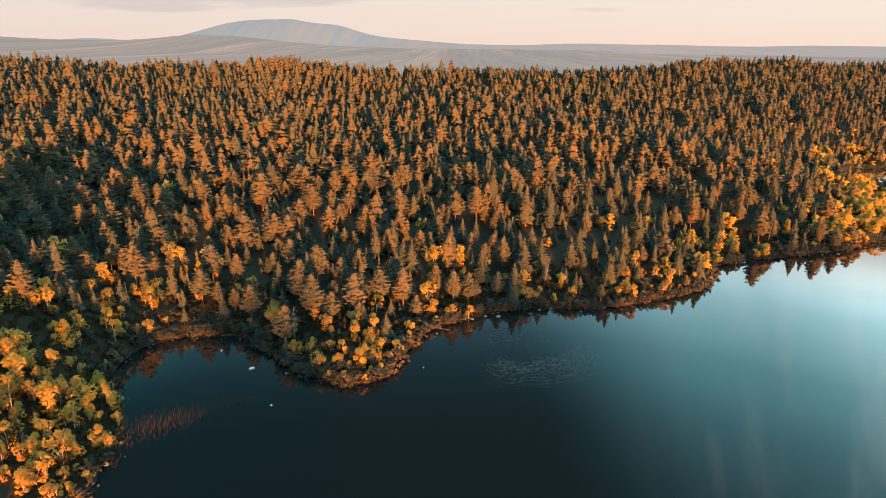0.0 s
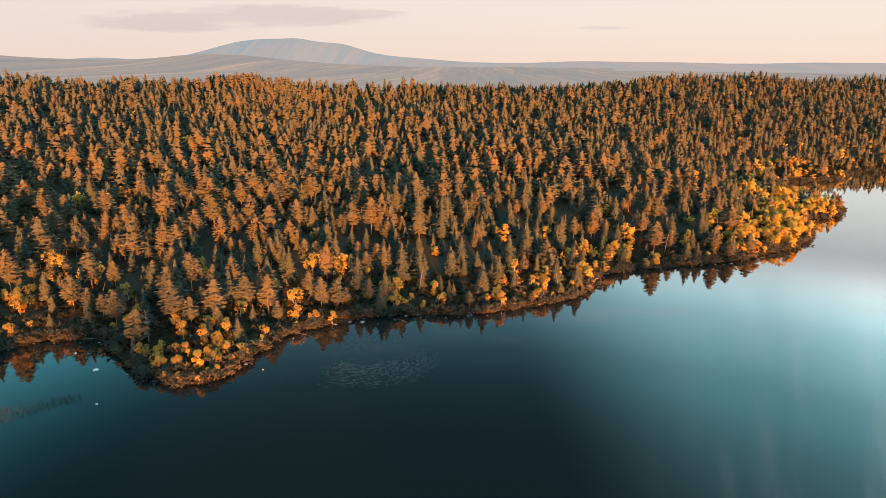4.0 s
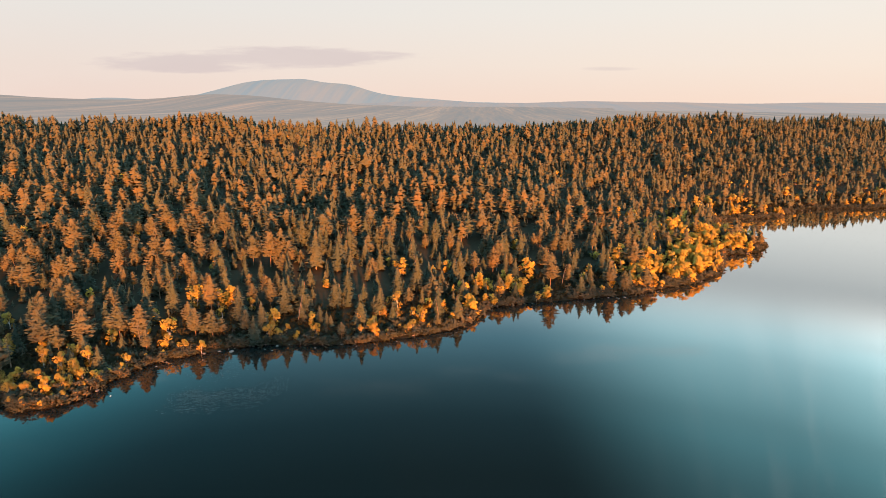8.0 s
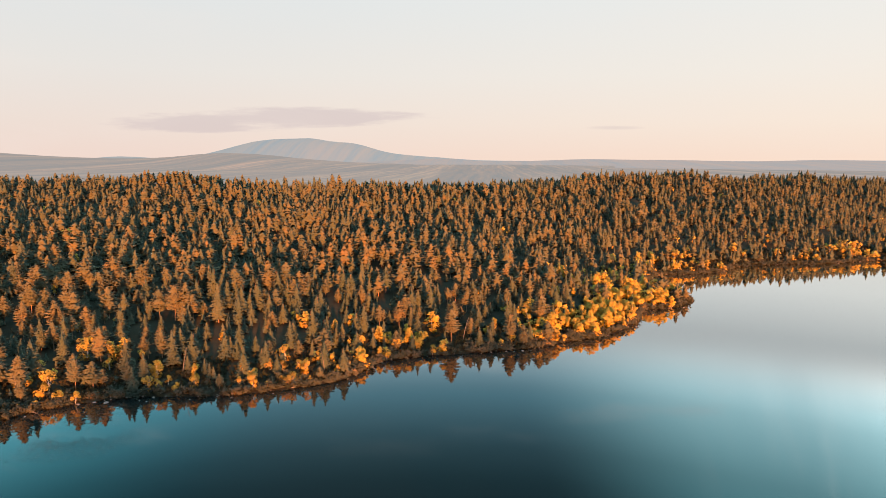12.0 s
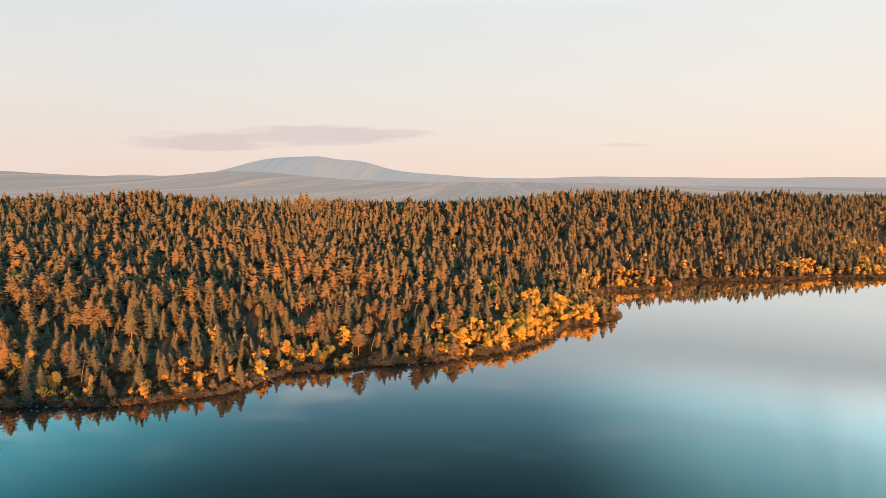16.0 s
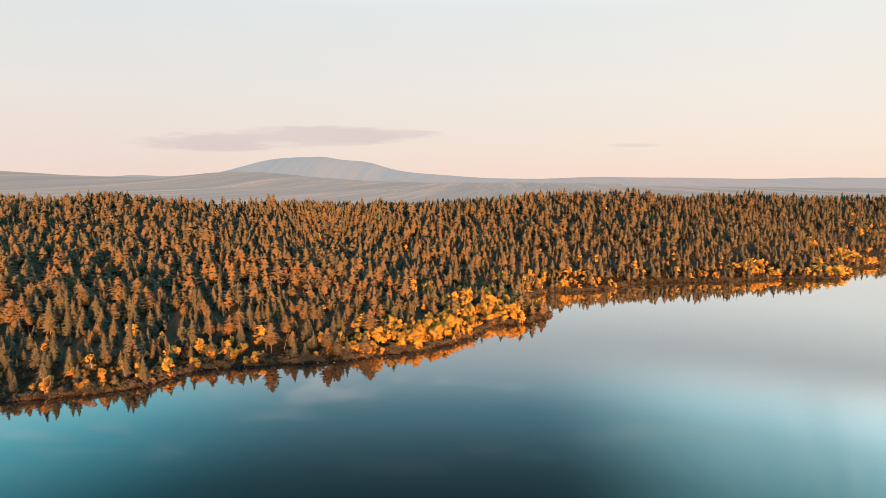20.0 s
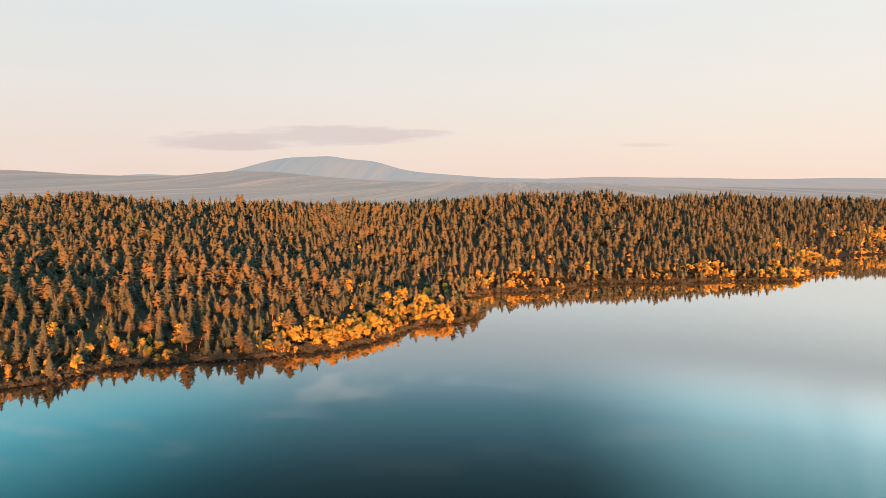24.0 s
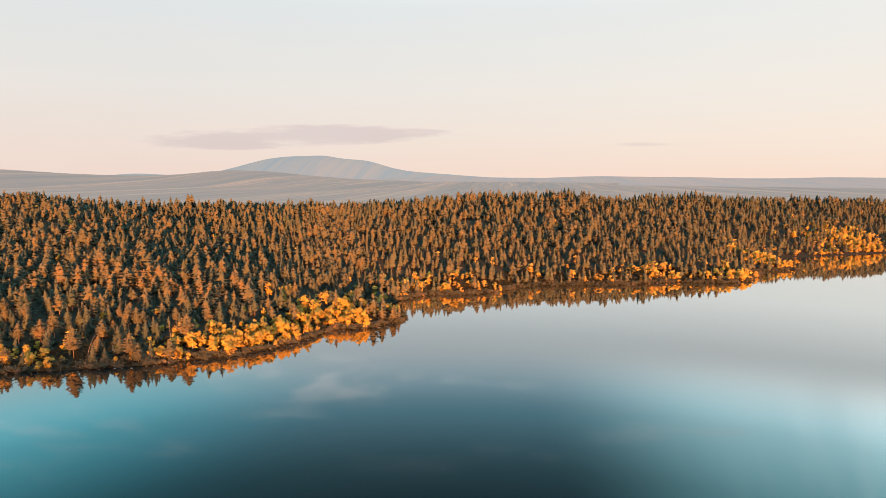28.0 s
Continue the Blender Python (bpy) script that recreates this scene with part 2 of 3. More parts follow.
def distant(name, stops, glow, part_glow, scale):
    """Far heath and forest; the evening haze is painted over it as a glow."""
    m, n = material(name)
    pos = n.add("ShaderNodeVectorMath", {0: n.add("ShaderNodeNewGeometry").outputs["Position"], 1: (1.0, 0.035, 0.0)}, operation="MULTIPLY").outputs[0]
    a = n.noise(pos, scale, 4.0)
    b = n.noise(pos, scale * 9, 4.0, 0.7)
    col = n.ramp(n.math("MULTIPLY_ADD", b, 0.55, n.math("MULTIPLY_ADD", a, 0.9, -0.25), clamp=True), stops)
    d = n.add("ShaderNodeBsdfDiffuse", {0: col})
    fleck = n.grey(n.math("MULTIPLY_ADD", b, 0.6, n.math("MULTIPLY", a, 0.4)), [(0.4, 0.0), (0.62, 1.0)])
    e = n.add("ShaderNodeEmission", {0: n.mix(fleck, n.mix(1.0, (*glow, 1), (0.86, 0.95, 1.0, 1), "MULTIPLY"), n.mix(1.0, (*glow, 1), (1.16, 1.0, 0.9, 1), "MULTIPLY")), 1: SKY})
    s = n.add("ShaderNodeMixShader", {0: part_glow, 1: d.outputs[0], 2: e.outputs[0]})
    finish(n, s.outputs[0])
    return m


# The pale glow colours below are haze painted into the emission.
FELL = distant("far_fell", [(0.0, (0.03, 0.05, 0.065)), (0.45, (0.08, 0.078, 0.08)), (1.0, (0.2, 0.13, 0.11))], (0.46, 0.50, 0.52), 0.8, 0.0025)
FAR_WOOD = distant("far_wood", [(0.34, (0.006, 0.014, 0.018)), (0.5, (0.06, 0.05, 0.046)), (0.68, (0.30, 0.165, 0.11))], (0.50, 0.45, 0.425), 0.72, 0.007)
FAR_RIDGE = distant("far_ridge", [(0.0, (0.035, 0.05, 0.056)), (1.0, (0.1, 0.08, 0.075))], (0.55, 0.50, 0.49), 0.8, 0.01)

# ---------------------------------------------------------------- the plan
NEAR_SHORE = [(-300, 19), (-118, 34), (-72, 38.4), (-53, 40.6), (-43, 45.5), (-39.2, 53), (-40.3, 59), (-42, 67), (-46.5, 72.8), (-51, 80.7), (-51, 85), (-49, 88.7), (-44.5, 91.5), (-36.5, 92),
              (-32.4, 88.6), (-27.8, 83.5), (-23.8, 80.5), (-17.3, 77), (-12.5, 77.5), (-10.2, 81.5), (-8.4, 88.5), (-6.2, 95), (-1.9, 99), (2.9, 102), (8.6, 105),
              (16.3, 106), (24, 107), (30.7, 109), (38, 112), (45, 116), (49.5, 120), (51.5, 126), (55, 132.5), (62, 136), (70, 138.5), (80, 142), (91, 146)]
FAR_SHORE = [(99, 152), (107, 157), (113, 162), (118, 169), (122, 177), (124.3, 184), (126, 189.5), (132, 191), (138.5, 195), (143.5, 201), (146.5, 208.5), (144, 216.5), (137, 222), (134, 228),
             (138, 238), (143, 248), (150, 254.5), (161, 255.3), (169.5, 258.2), (177, 265), (184, 274), (193, 280.5), (205, 284.5), (218, 287), (231, 290), (246, 296),
             (259, 302), (268, 301), (284, 303), (294, 311), (302, 323), (309, 341), (320, 347.5), (334, 354.5), (332, 364), (331, 382), (338, 398), (350, 408), (364, 415),
             (384, 424), (413, 438), (465, 460), (560, 505), (800, 580), (1300, 630), (1700, 200), (1000, -262), (-500, -258), (-620, -100)]
SHORE = np.array(NEAR_SHORE + FAR_SHORE, float)


def shore_distance(px, py):
    """Metres from the waterline, below zero in the lake."""
    px, py = np.asarray(px, float), np.asarray(py, float)
    best, inside = np.full(px.shape, 1e9), np.zeros(px.shape, bool)
    for (ax, ay), (bx, by) in zip(SHORE, np.roll(SHORE, -1, 0)):
        dx, dy = bx - ax, by - ay
        k = np.clip(((px - ax) * dx + (py - ay) * dy) / (dx * dx + dy * dy), 0, 1)
        best = np.minimum(best, (px - ax - k * dx) ** 2 + (py - ay - k * dy) ** 2)
        if ay != by:
            inside ^= ((ay > py) != (by > py)) & (px < (bx - ax) * (py - ay) / (by - ay) + ax)
    wob = 0.7 * np.sin(px * 0.9 + 1.3 * np.sin(py * 0.5)) + 0.5 * np.sin(py * 1.3 + px * 0.31)
    return np.sqrt(best) * np.where(inside, -1, 1) + wob * np.clip(np.sqrt(best) / 2, 0, 1) * 0.6


def wave(px, py, size, seed):
    a = seed * 1.7
    return (np.sin(px / size + a) * np.cos(py / size * 1.13 - a * 0.6) + 0.6 * np.sin((px * 0.6 + py * 0.8) / size * 1.9 + a * 2.1)
            + 0.4 * np.sin((px * 0.8 - py * 0.55) / size * 3.1 - a)) / 2.0


RIDGE_X = [-900, -300, -100, 15, 75, 110, 142, 230, 315, 500, 840, 1500]
RIDGE_Y = [410, 338, 322, 350, 368, 400, 432, 465, 500, 565, 690, 900]
RIDGE_Z = [24, 30, 29, 26, 26, 27, 31, 29, 28, 24, 22, 18]


def ground_height(px, py):
    px, py = np.asarray(px, float), np.asarray(py, float)
    s = shore_distance(px, py)
    ridge_y, ridge_z = np.interp(px, RIDGE_X, RIDGE_Y), np.interp(px, RIDGE_X, RIDGE_Z)
    q = ridge_y - py
    land = np.maximum(s, 0)
    u = land / (land + np.maximum(q, 0) + 1e-6)
    front = ridge_z * u ** 0.75 * (1 - np.exp(-land / 10.0))
    away = 1 / (1 + (np.maximum(-q - 60, 0) / 90.0) ** 2)
    back = 1 + (ridge_z - 1) * np.exp(-(np.minimum(q, 0) / 170.0) ** 2)
    h = np.where(q > 0, front, back)
    h = np.where((py < -20) & (s > 0), np.minimum(h, 2 + 0.004 * land), h)
    rough = np.clip((land - 40) / 90, 0, 1) * (2.6 * wave(px, py, 31, 6) + 2.4 * np.clip((px - 60) / 120, 0, 1) * wave(px, py, 15, 11)) + np.clip(land / 40, 0, 1) * (1.3 * wave(px, py, 23, 1) + 0.8 * wave(px, py, 9, 2)) + 0.18 * wave(px, py, 2.6, 3) * np.clip(land / 3, 0, 1)
    bank = 0.3 * np.clip(land / 2.0, 0, 1) + 5.5 * np.exp(-((px + 82) / 24) ** 2 - ((py - 84) / 24) ** 2) * np.clip(land / 8, 0, 1) + 3.2 * np.exp(-((px + 66) / 20) ** 2 - ((py - 76) / 17) ** 2) * np.clip(land / 5, 0, 1)
    bank = bank + 7.0 * np.exp(-((px + 82) / 24) ** 2 - ((py - 58) / 30) ** 2) * np.clip(land / 16, 0, 1)
    return np.where(s > 0, h + rough * away + bank, np.maximum(s * 0.22, -4.0) - 0.12)


def mesh_from(name, verts, faces, mats, index=None, smooth=False, outward=None):
    """A mesh from arrays: verts (n, 3), triangles (m, 3)."""
    verts, faces = np.asarray(verts, np.float32), np.asarray(faces, np.int32)
    me = bpy.data.meshes.new(name)
    me.vertices.add(len(verts))
    me.vertices.foreach_set("co", verts.ravel())
    k = faces.shape[1]
    me.loops.add(faces.size)
    me.loops.foreach_set("vertex_index", faces.ravel())
    me.polygons.add(len(faces))
    me.polygons.foreach_set("loop_start", np.arange(0, faces.size, k, dtype=np.int32))
    me.polygons.foreach_set("loop_total", np.full(len(faces), k, np.int32))
    for m in mats: me.materials.append(m)
    if index is not None: me.polygons.foreach_set("material_index", np.asarray(index, np.int32))
    me.polygons.foreach_set("use_smooth", np.full(len(faces), smooth))
    me.update(calc_edges=True)
    if outward is not None:
        me.polygons.foreach_set("use_smooth", np.full(len(faces), True))
        me.normals_split_custom_set_from_vertices(outward)
    return me


def grid_faces(nx, ny):
    i = (np.arange(ny - 1)[:, None] * nx + np.arange(nx - 1)[None]).ravel()
    return np.stack([i, i + 1, i + nx + 1, i + nx], 1)


def spread(lo, hi, step, reach):
    """Even steps between lo and hi, then ever wider ones out to reach on both sides."""
    core = list(np.arange(lo, hi + 0.1, step))
    d, out = step, core[-1]
    while out < reach:
        d *= 1.18
        out = min(out + d, reach)
        core.append(out)
    d, out = step, core[0]
    while out > -reach:
        d *= 1.18
        out = max(out - d, -reach)
        core.insert(0, out)
    return np.array(core)


def build_ground():
    gx, gy = spread(-160, 480, 2.5, 4900), spread(30, 540, 2.5, 4900)
    X, Y = np.meshgrid(gx, gy)
    Z = ground_height(X, Y)
    faces = grid_faces(len(gx), len(gy))
    mx, my = X.ravel()[faces].mean(1), Y.ravel()[faces].mean(1)
    # Past the ridge the ground takes the hill material with its painted haze glow.
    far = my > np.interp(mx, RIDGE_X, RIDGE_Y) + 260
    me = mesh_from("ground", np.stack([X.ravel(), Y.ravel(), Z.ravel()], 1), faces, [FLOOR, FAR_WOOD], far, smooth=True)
    tagged(new("ground", me), "brown autumn heath and forest floor round a lake", "ground", kind="structure")
    wx = np.array([-640.0, 1720.0])
    wy = np.array([-820.0, 660.0])
    X, Y = np.meshgrid(wx, wy)
    me = mesh_from("water", np.stack([X.ravel(), Y.ravel(), 0 * X.ravel()], 1), grid_faces(2, 2), [WATER])
    tagged(new("water", me), "calm dark lake mirroring the evening sky", "lake", kind="structure")


build_ground()

EYE_MID = (110.0, -13.5, 46.9)


def far_hill(name, label, radius, depth, mat, az0, az1, base, bumps, rough):
    """A long hill on an arc round the lake: base and bumps are angles above the eye's level."""
    az = np.radians(np.linspace(az0, az1, 320))
    deg = np.degrees(az)
    top = np.full(az.shape, base)
    for centre, height, left, right in bumps:
        top = top + height * np.exp(-((deg - centre) / np.where(deg < centre, left, right)) ** 2)
    top = top + rough * (wave(deg, deg * 0 + 1, 0.9, 5) + 0.5 * wave(deg, deg * 0, 0.23, 4))
    rows = []
    steps = np.linspace(-1, 0.35, 110)
    for k in steps:
        r = radius + depth * k
        lift = np.cos(np.clip(k, -1, 1) * math.pi / 2) ** 1.4
        z = 3 + (EYE_MID[2] + np.tan(np.radians(top)) * radius - 3) * lift
        rows.append(np.stack([EYE_MID[0] + r * np.sin(az), EYE_MID[1] + r * np.cos(az), z], 1))
    me = mesh_from(name, np.concatenate(rows), grid_faces(len(az), len(steps)), [mat], smooth=True)
    return tagged(new(name, me), label, "hill", kind="structure")


far_hill("mountain", "rounded bare fell, lilac with painted evening haze", 4560, 700, FELL, -46, 11, -0.22,
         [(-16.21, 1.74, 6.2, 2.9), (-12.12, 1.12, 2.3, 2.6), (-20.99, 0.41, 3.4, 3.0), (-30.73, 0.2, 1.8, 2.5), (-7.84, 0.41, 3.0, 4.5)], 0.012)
far_hill("forested_hill", "long low hill covered with autumn forest, haze painted in", 3700, 1300, FAR_WOOD, -62, 10, -0.54,
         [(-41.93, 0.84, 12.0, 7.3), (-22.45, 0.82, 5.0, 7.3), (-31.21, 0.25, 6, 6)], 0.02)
far_hill("far_ridge", "low blue ridge along the horizon, haze painted in", 4500, 1300, FAR_RIDGE, -13, 64, -0.27,
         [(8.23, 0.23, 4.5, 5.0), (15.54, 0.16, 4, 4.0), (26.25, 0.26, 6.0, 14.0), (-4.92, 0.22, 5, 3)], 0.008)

# ---------------------------------------------------------------- trees
rng = np.random.default_rng(7)
PYRAMID = np.array([(0, 0, 1), (1, 0, 0), (-0.5, 0.87, 0), (-0.5, -0.87, 0), (0, 0, -1)], float)
PYRAMID_F = np.array([(0, 1, 2), (0, 2, 3), (0, 3, 1), (4, 2, 1), (4, 3, 2), (4, 1, 3)])
SPIKE = PYRAMID[:4]
SPIKE_F = np.array([(0, 1, 2), (0, 2, 3), (0, 3, 1), (1, 3, 2)])


def clumps(r, centres, out, size, flat, droop, cheap=False):
    """Small ragged tufts at the centres, drawn out along out (n, 3)."""
    base, tri = (SPIKE, SPIKE_F) if cheap else (PYRAMID, PYRAMID_F)
    n, k = len(centres), len(base)
    turn = r.uniform(0, 6.283, n)
    c, s = np.cos(turn)[:, None], np.sin(turn)[:, None]
    loc = base[None] * (1 + r.uniform(-0.45, 0.45, (n, k, 3)))
    x, y, z = loc[..., 0] * c - loc[..., 1] * s, loc[..., 0] * s + loc[..., 1] * c, loc[..., 2] * flat
    p = np.stack([x, y, z], -1) * size[:, None, None]
    along = (p * out[:, None]).sum(-1)
    p = p + out[:, None] * (along * 0.9)[..., None]
    p[..., 2] -= droop * np.abs(along)
    v = centres[:, None] + p
    f = tri[None] + (np.arange(n) * k)[:, None, None]
    return v.reshape(-1, 3), f.reshape(-1, 3)


def stem(r, height, radius, sides=6, bend=0.2, rings=5, limbs=()):
    """A tapered trunk with limbs: (from height, direction, length, radius)."""
    V, F = [], []

    def tube(path, radii, m):
        o = sum(len(v) for v in V)
        a = np.arange(m) * 2 * math.pi / m
        V.append(np.concatenate([np.stack([p[0] + q * np.cos(a), p[1] + q * np.sin(a), np.full(m, p[2])], 1) for p, q in zip(path, radii)]))
        for i in range(len(path) - 1):
            for j in range(m):
                b, t2 = o + i * m, (j + 1) % m
                F.append((b + j, b + t2, b + m + t2))
                F.append((b + j, b + m + t2, b + m + j))

    k = np.linspace(0, 1, rings)
    lean = r.uniform(-bend, bend, 2)
    path = np.stack([lean[0] * k ** 2 * height * 0.3, lean[1] * k ** 2 * height * 0.3, k * height - 0.25], 1)
    tube(path, radius * (1 - 0.88 * k), sides)
    for at, way, length, rad in limbs:
        j = np.linspace(0, 1, 3)
        root = np.array([np.interp(at, k, path[:, 0]), np.interp(at, k, path[:, 1]), at * height - 0.25])
        tube(root + j[:, None] * np.array(way) * length, rad * (1 - 0.8 * j), 4)
    return np.concatenate(V), np.array(F), path


def conifer(r, height, width, bare, layers, sides, tufts, size, kind, cheap=False):
    """A pine's or spruce's crown: a ragged core, and whorls of boughs that carry sprays of needles, shorter towards the top."""
    tall = height - bare

    def spread_at(k):
        if kind == "spruce":
            return (1 - k) ** 0.85 * (0.75 + 0.25 * np.clip(k / 0.12, 0, 1))
        return (1 - k) ** 0.62 * (0.55 + 0.45 * np.clip(k / 0.25, 0, 1))

    V, F, o = [], [], 0
    gap = 1.0 / layers
    for i in range(layers):
        k = (i + r.uniform(0, 0.5)) * gap
        a = (np.arange(sides) + r.uniform(0, 1)) * 2 * math.pi / sides + r.uniform(-0.2, 0.2, sides)
        jag = np.where(np.arange(sides) % 2 == 0, 0.86, 0.58) * r.uniform(0.75, 1.2, sides)
        rad = width * 0.5 * spread_at(min(k, 0.97)) * jag + 0.03
        off = r.normal(0, 0.04 * width, 2) * (1.6 if kind == "pine" else 0.6) * (1 - k)
        z = bare + tall * k + r.uniform(-0.35, 0.35, sides) * gap * tall - (0.25 * rad if kind == "spruce" else -0.05 * rad)
        top = bare + tall * min(1.0, k + gap * (1.9 if kind == "spruce" else 1.7))
        V.append(np.concatenate([np.stack([off[0] + rad * np.cos(a), off[1] + rad * np.sin(a), z], 1), [[off[0] * 0.5, off[1] * 0.5, top]]]))
        n = np.arange(sides)
        F.append(np.stack([n, (n + 1) % sides, np.full(sides, sides)], 1) + o)
        o += sides + 1
    # each tuft sits somewhere along a bough of its whorl
    whorl = np.floor((1 - np.sqrt(r.uniform(0, 1, tufts))) * layers * 1.6) / (layers * 1.6)
    bough = r.integers(0, 8, tufts)
    a = bough * 2 * math.pi / 8 + whorl * 97.0 + r.normal(0, 0.2, tufts)
    along = r.uniform(0.3, 1.0, tufts) ** 0.6
    length = spread_at(np.minimum(whorl, 0.98)) * (0.72 + 0.5 * np.abs(np.sin(whorl * 61.0 + bough * 2.4)))
    rad = width * 0.5 * length * along + 0.04
    rise = 0.16 if kind == "pine" else -0.22
    out = np.stack([np.cos(a), np.sin(a), np.full(tufts, 0.35 if kind == "pine" else -0.15)], 1)
    c = np.stack([rad * np.cos(a), rad * np.sin(a), bare + tall * (whorl + 0.02) + rise * rad + r.normal(0, 0.12, tufts)], 1)
    c[:, 2] = np.minimum(c[:, 2], height - 0.25)
    c = np.concatenate([c, [[0, 0, height - 0.2]]])
    out = np.concatenate([out, [[0, 0, 1.0]]])
    s = np.concatenate([size * (0.5 + 0.7 * length) * r.uniform(0.7, 1.35, tufts), [size * 0.55]])
    tv, tf = clumps(r, c, out, s, 0.5, 0.2 if kind == "spruce" else 0.05, cheap)
    return np.concatenate(V + [tv]), np.concatenate(F + [tf + o])


def broadleaf(r, height, width, bare, count, size, cheap=False):
    """Leaf clumps of a birch or willow on a handful of uneven boughs."""
    m = 9
    lob = np.stack([r.normal(0, width * 0.25, m), r.normal(0, width * 0.25, m), r.uniform(bare + 0.12 * (height - bare), height * 0.85, m)], 1)
    lob[0] = (0, 0, height * 0.9)
    lr = r.uniform(0.55, 1.0, m) * width * 0.32
    lr[0] *= 0.7
    who = r.integers(0, m, count)
    d = r.normal(0, 1, (count, 3))
    d /= np.linalg.norm(d, axis=1)[:, None]
    c = lob[who] + d * (lr[who] * np.cbrt(r.uniform(0.25, 1, count)))[:, None] * (1, 1, 1.15)
    c[:, 2] = np.clip(c[:, 2], bare * 0.7, height)
    return clumps(r, c, d, size * r.uniform(0.6, 1.4, count), 0.9, 0.1, cheap), lob


def outward_of(v, height, pointed):
    """Directions in which the twigs at v face: away from the stem, and up near the top."""
    r = np.hypot(v[:, 0], v[:, 1])[:, None] + 1e-6
    n = np.concatenate([v[:, :2] / r * np.minimum(r / 0.25, 1), np.full((len(v), 1), 0.25)], 1) if pointed else v - (0, 0, height * 0.45)
    n = n + np.random.default_rng(5).normal(0, 0.5 if pointed else 0.6, n.shape)
    return n / np.linalg.norm(n, axis=1)[:, None]


def part(name, me, parent, label=""):
    ob = new(name, me)
    ob.parent = parent
    return tagged(ob, label)


def tree_model(kind, seed):
    """A full tree: an empty at the root with its trunk and crown."""
    r = np.random.default_rng(seed)
    if kind == "pine_tree":
        h = r.uniform(6.4, 9.0)
        bare = h * r.uniform(0.16, 0.34)
        limbs = [(r.uniform(0.3, 0.9), (math.cos(a), math.sin(a), 0.35), r.uniform(0.5, 1.0), 0.03) for a in r.uniform(0, 6.28, 9)]
        tv, tf, _ = stem(r, h * 0.97, 0.13, limbs=limbs)
        cv, cf = conifer(r, h, r.uniform(3.9, 5.2), bare, 9, 12, 310, 0.29, "pine", True)
        mats, label = (BARK, NEEDLE), "sunlit Scots pine with a ragged crown"
    elif kind == "spruce_tree":
        h = r.uniform(6.0, 8.8)
        bare = h * r.uniform(0.04, 0.12)
        tv, tf, _ = stem(r, h * 0.98, 0.12)
        cv, cf = conifer(r, h, r.uniform(3.1, 4.2), bare, 11, 12, 290, 0.26, "spruce", True)
        mats, label = (BARK, SPRUCE), "slender dark green spruce with a pointed top"
    elif kind == "birch_tree":
        h = r.uniform(3.8, 5.2)
        (cv, cf), lob = broadleaf(r, h, r.uniform(2.4, 3.4), h * 0.06, 560, 0.13, True)
        limbs = []
        for p in lob[1:]:
            a = r.uniform(0.2, 0.45)
            way = p - np.array([0, 0, a * h])
            ln = np.linalg.norm(way)
            limbs.append((a, way / ln, ln, 0.035))
        tv, tf, _ = stem(r, h * 0.9, 0.08, limbs=limbs, bend=0.5)
        mats, label = (BIRCH_BARK, BIRCH), "small birch in glowing yellow autumn leaf"
    else:
        h = r.uniform(1.0, 1.7)
        (cv, cf), lob = broadleaf(r, h, r.uniform(1.7, 2.4), 0.1, 80, 0.17, True)
        limbs = [(0.1, (p + (0, 0, 0.01)) / np.linalg.norm(p + (0, 0, 0.01)), np.linalg.norm(p), 0.02) for p in lob]
        tv, tf, _ = stem(r, h * 0.7, 0.03, limbs=limbs, bend=0.5)
        mats, label = (DEADWOOD, SCRUB), "low willow bush on the stony shore"
    root = new(kind)
    root.empty_display_size = 0.5
    stem_name = "trunk" if kind != "willow_bush" else "stem"
    part(stem_name, mesh_from(stem_name, tv, tf, [mats[0]], smooth=True), root)
    part("crown", mesh_from("crown", cv, cf, [mats[1]], outward=outward_of(cv, h, kind in ("pine_tree", "spruce_tree"))), root)
    return tagged(root, label, "bush" if kind == "willow_bush" else "tree", {"pine_tree": "pines by the lake", "spruce_tree": "spruces by the lake",
                  "birch_tree": "birches by the lake", "willow_bush": "bushes on the shore"}[kind])


GLADES = [(160, 366, 8), (28, 345, 7), (68, 152, 7)]
GOLD = [(-43, 58, 9, 0.5), (-42, 66, 6, 0.5), (-43.5, 50, 6, 0.5), (-9.5, 85, 4, 0.5), (-14, 79.5, 4, 0.4), (-51, 57, 17, 0.62), (-58, 72, 14, 0.4), (-57, 85, 5, 0.6), (-20, 86, 5, 0.5), (-12.5, 82, 7, 0.8), (-8, 92, 4, 0.6), (-1, 100, 4, 0.5), (26, 113, 5, 0.6), (36, 113, 5, 0.8),
        (49, 124, 4, 0.6), (57, 135, 3, 0.6), (63, 138, 3, 0.5), (90, 149, 5, 0.9), (95, 158, 6, 0.8), (103, 161, 6, 0.9), (111, 169, 9, 1.0), (117, 177, 8, 1.0), (121, 202, 11, 1.0), (131, 194, 6, 0.7),
        (137, 219, 9, 0.7), (144, 259, 5, 0.6), (164, 267, 8, 0.9), (211, 290, 5, 0.5), (228, 302, 5, 0.4), (252, 307, 8, 0.8), (289, 311, 10, 1.0), (320, 364, 15, 1.0), (407, 450, 24, 1.0)]
SOMBRE = [(74, 146, 9), (16, 132, 14), (186, 282, 12)]


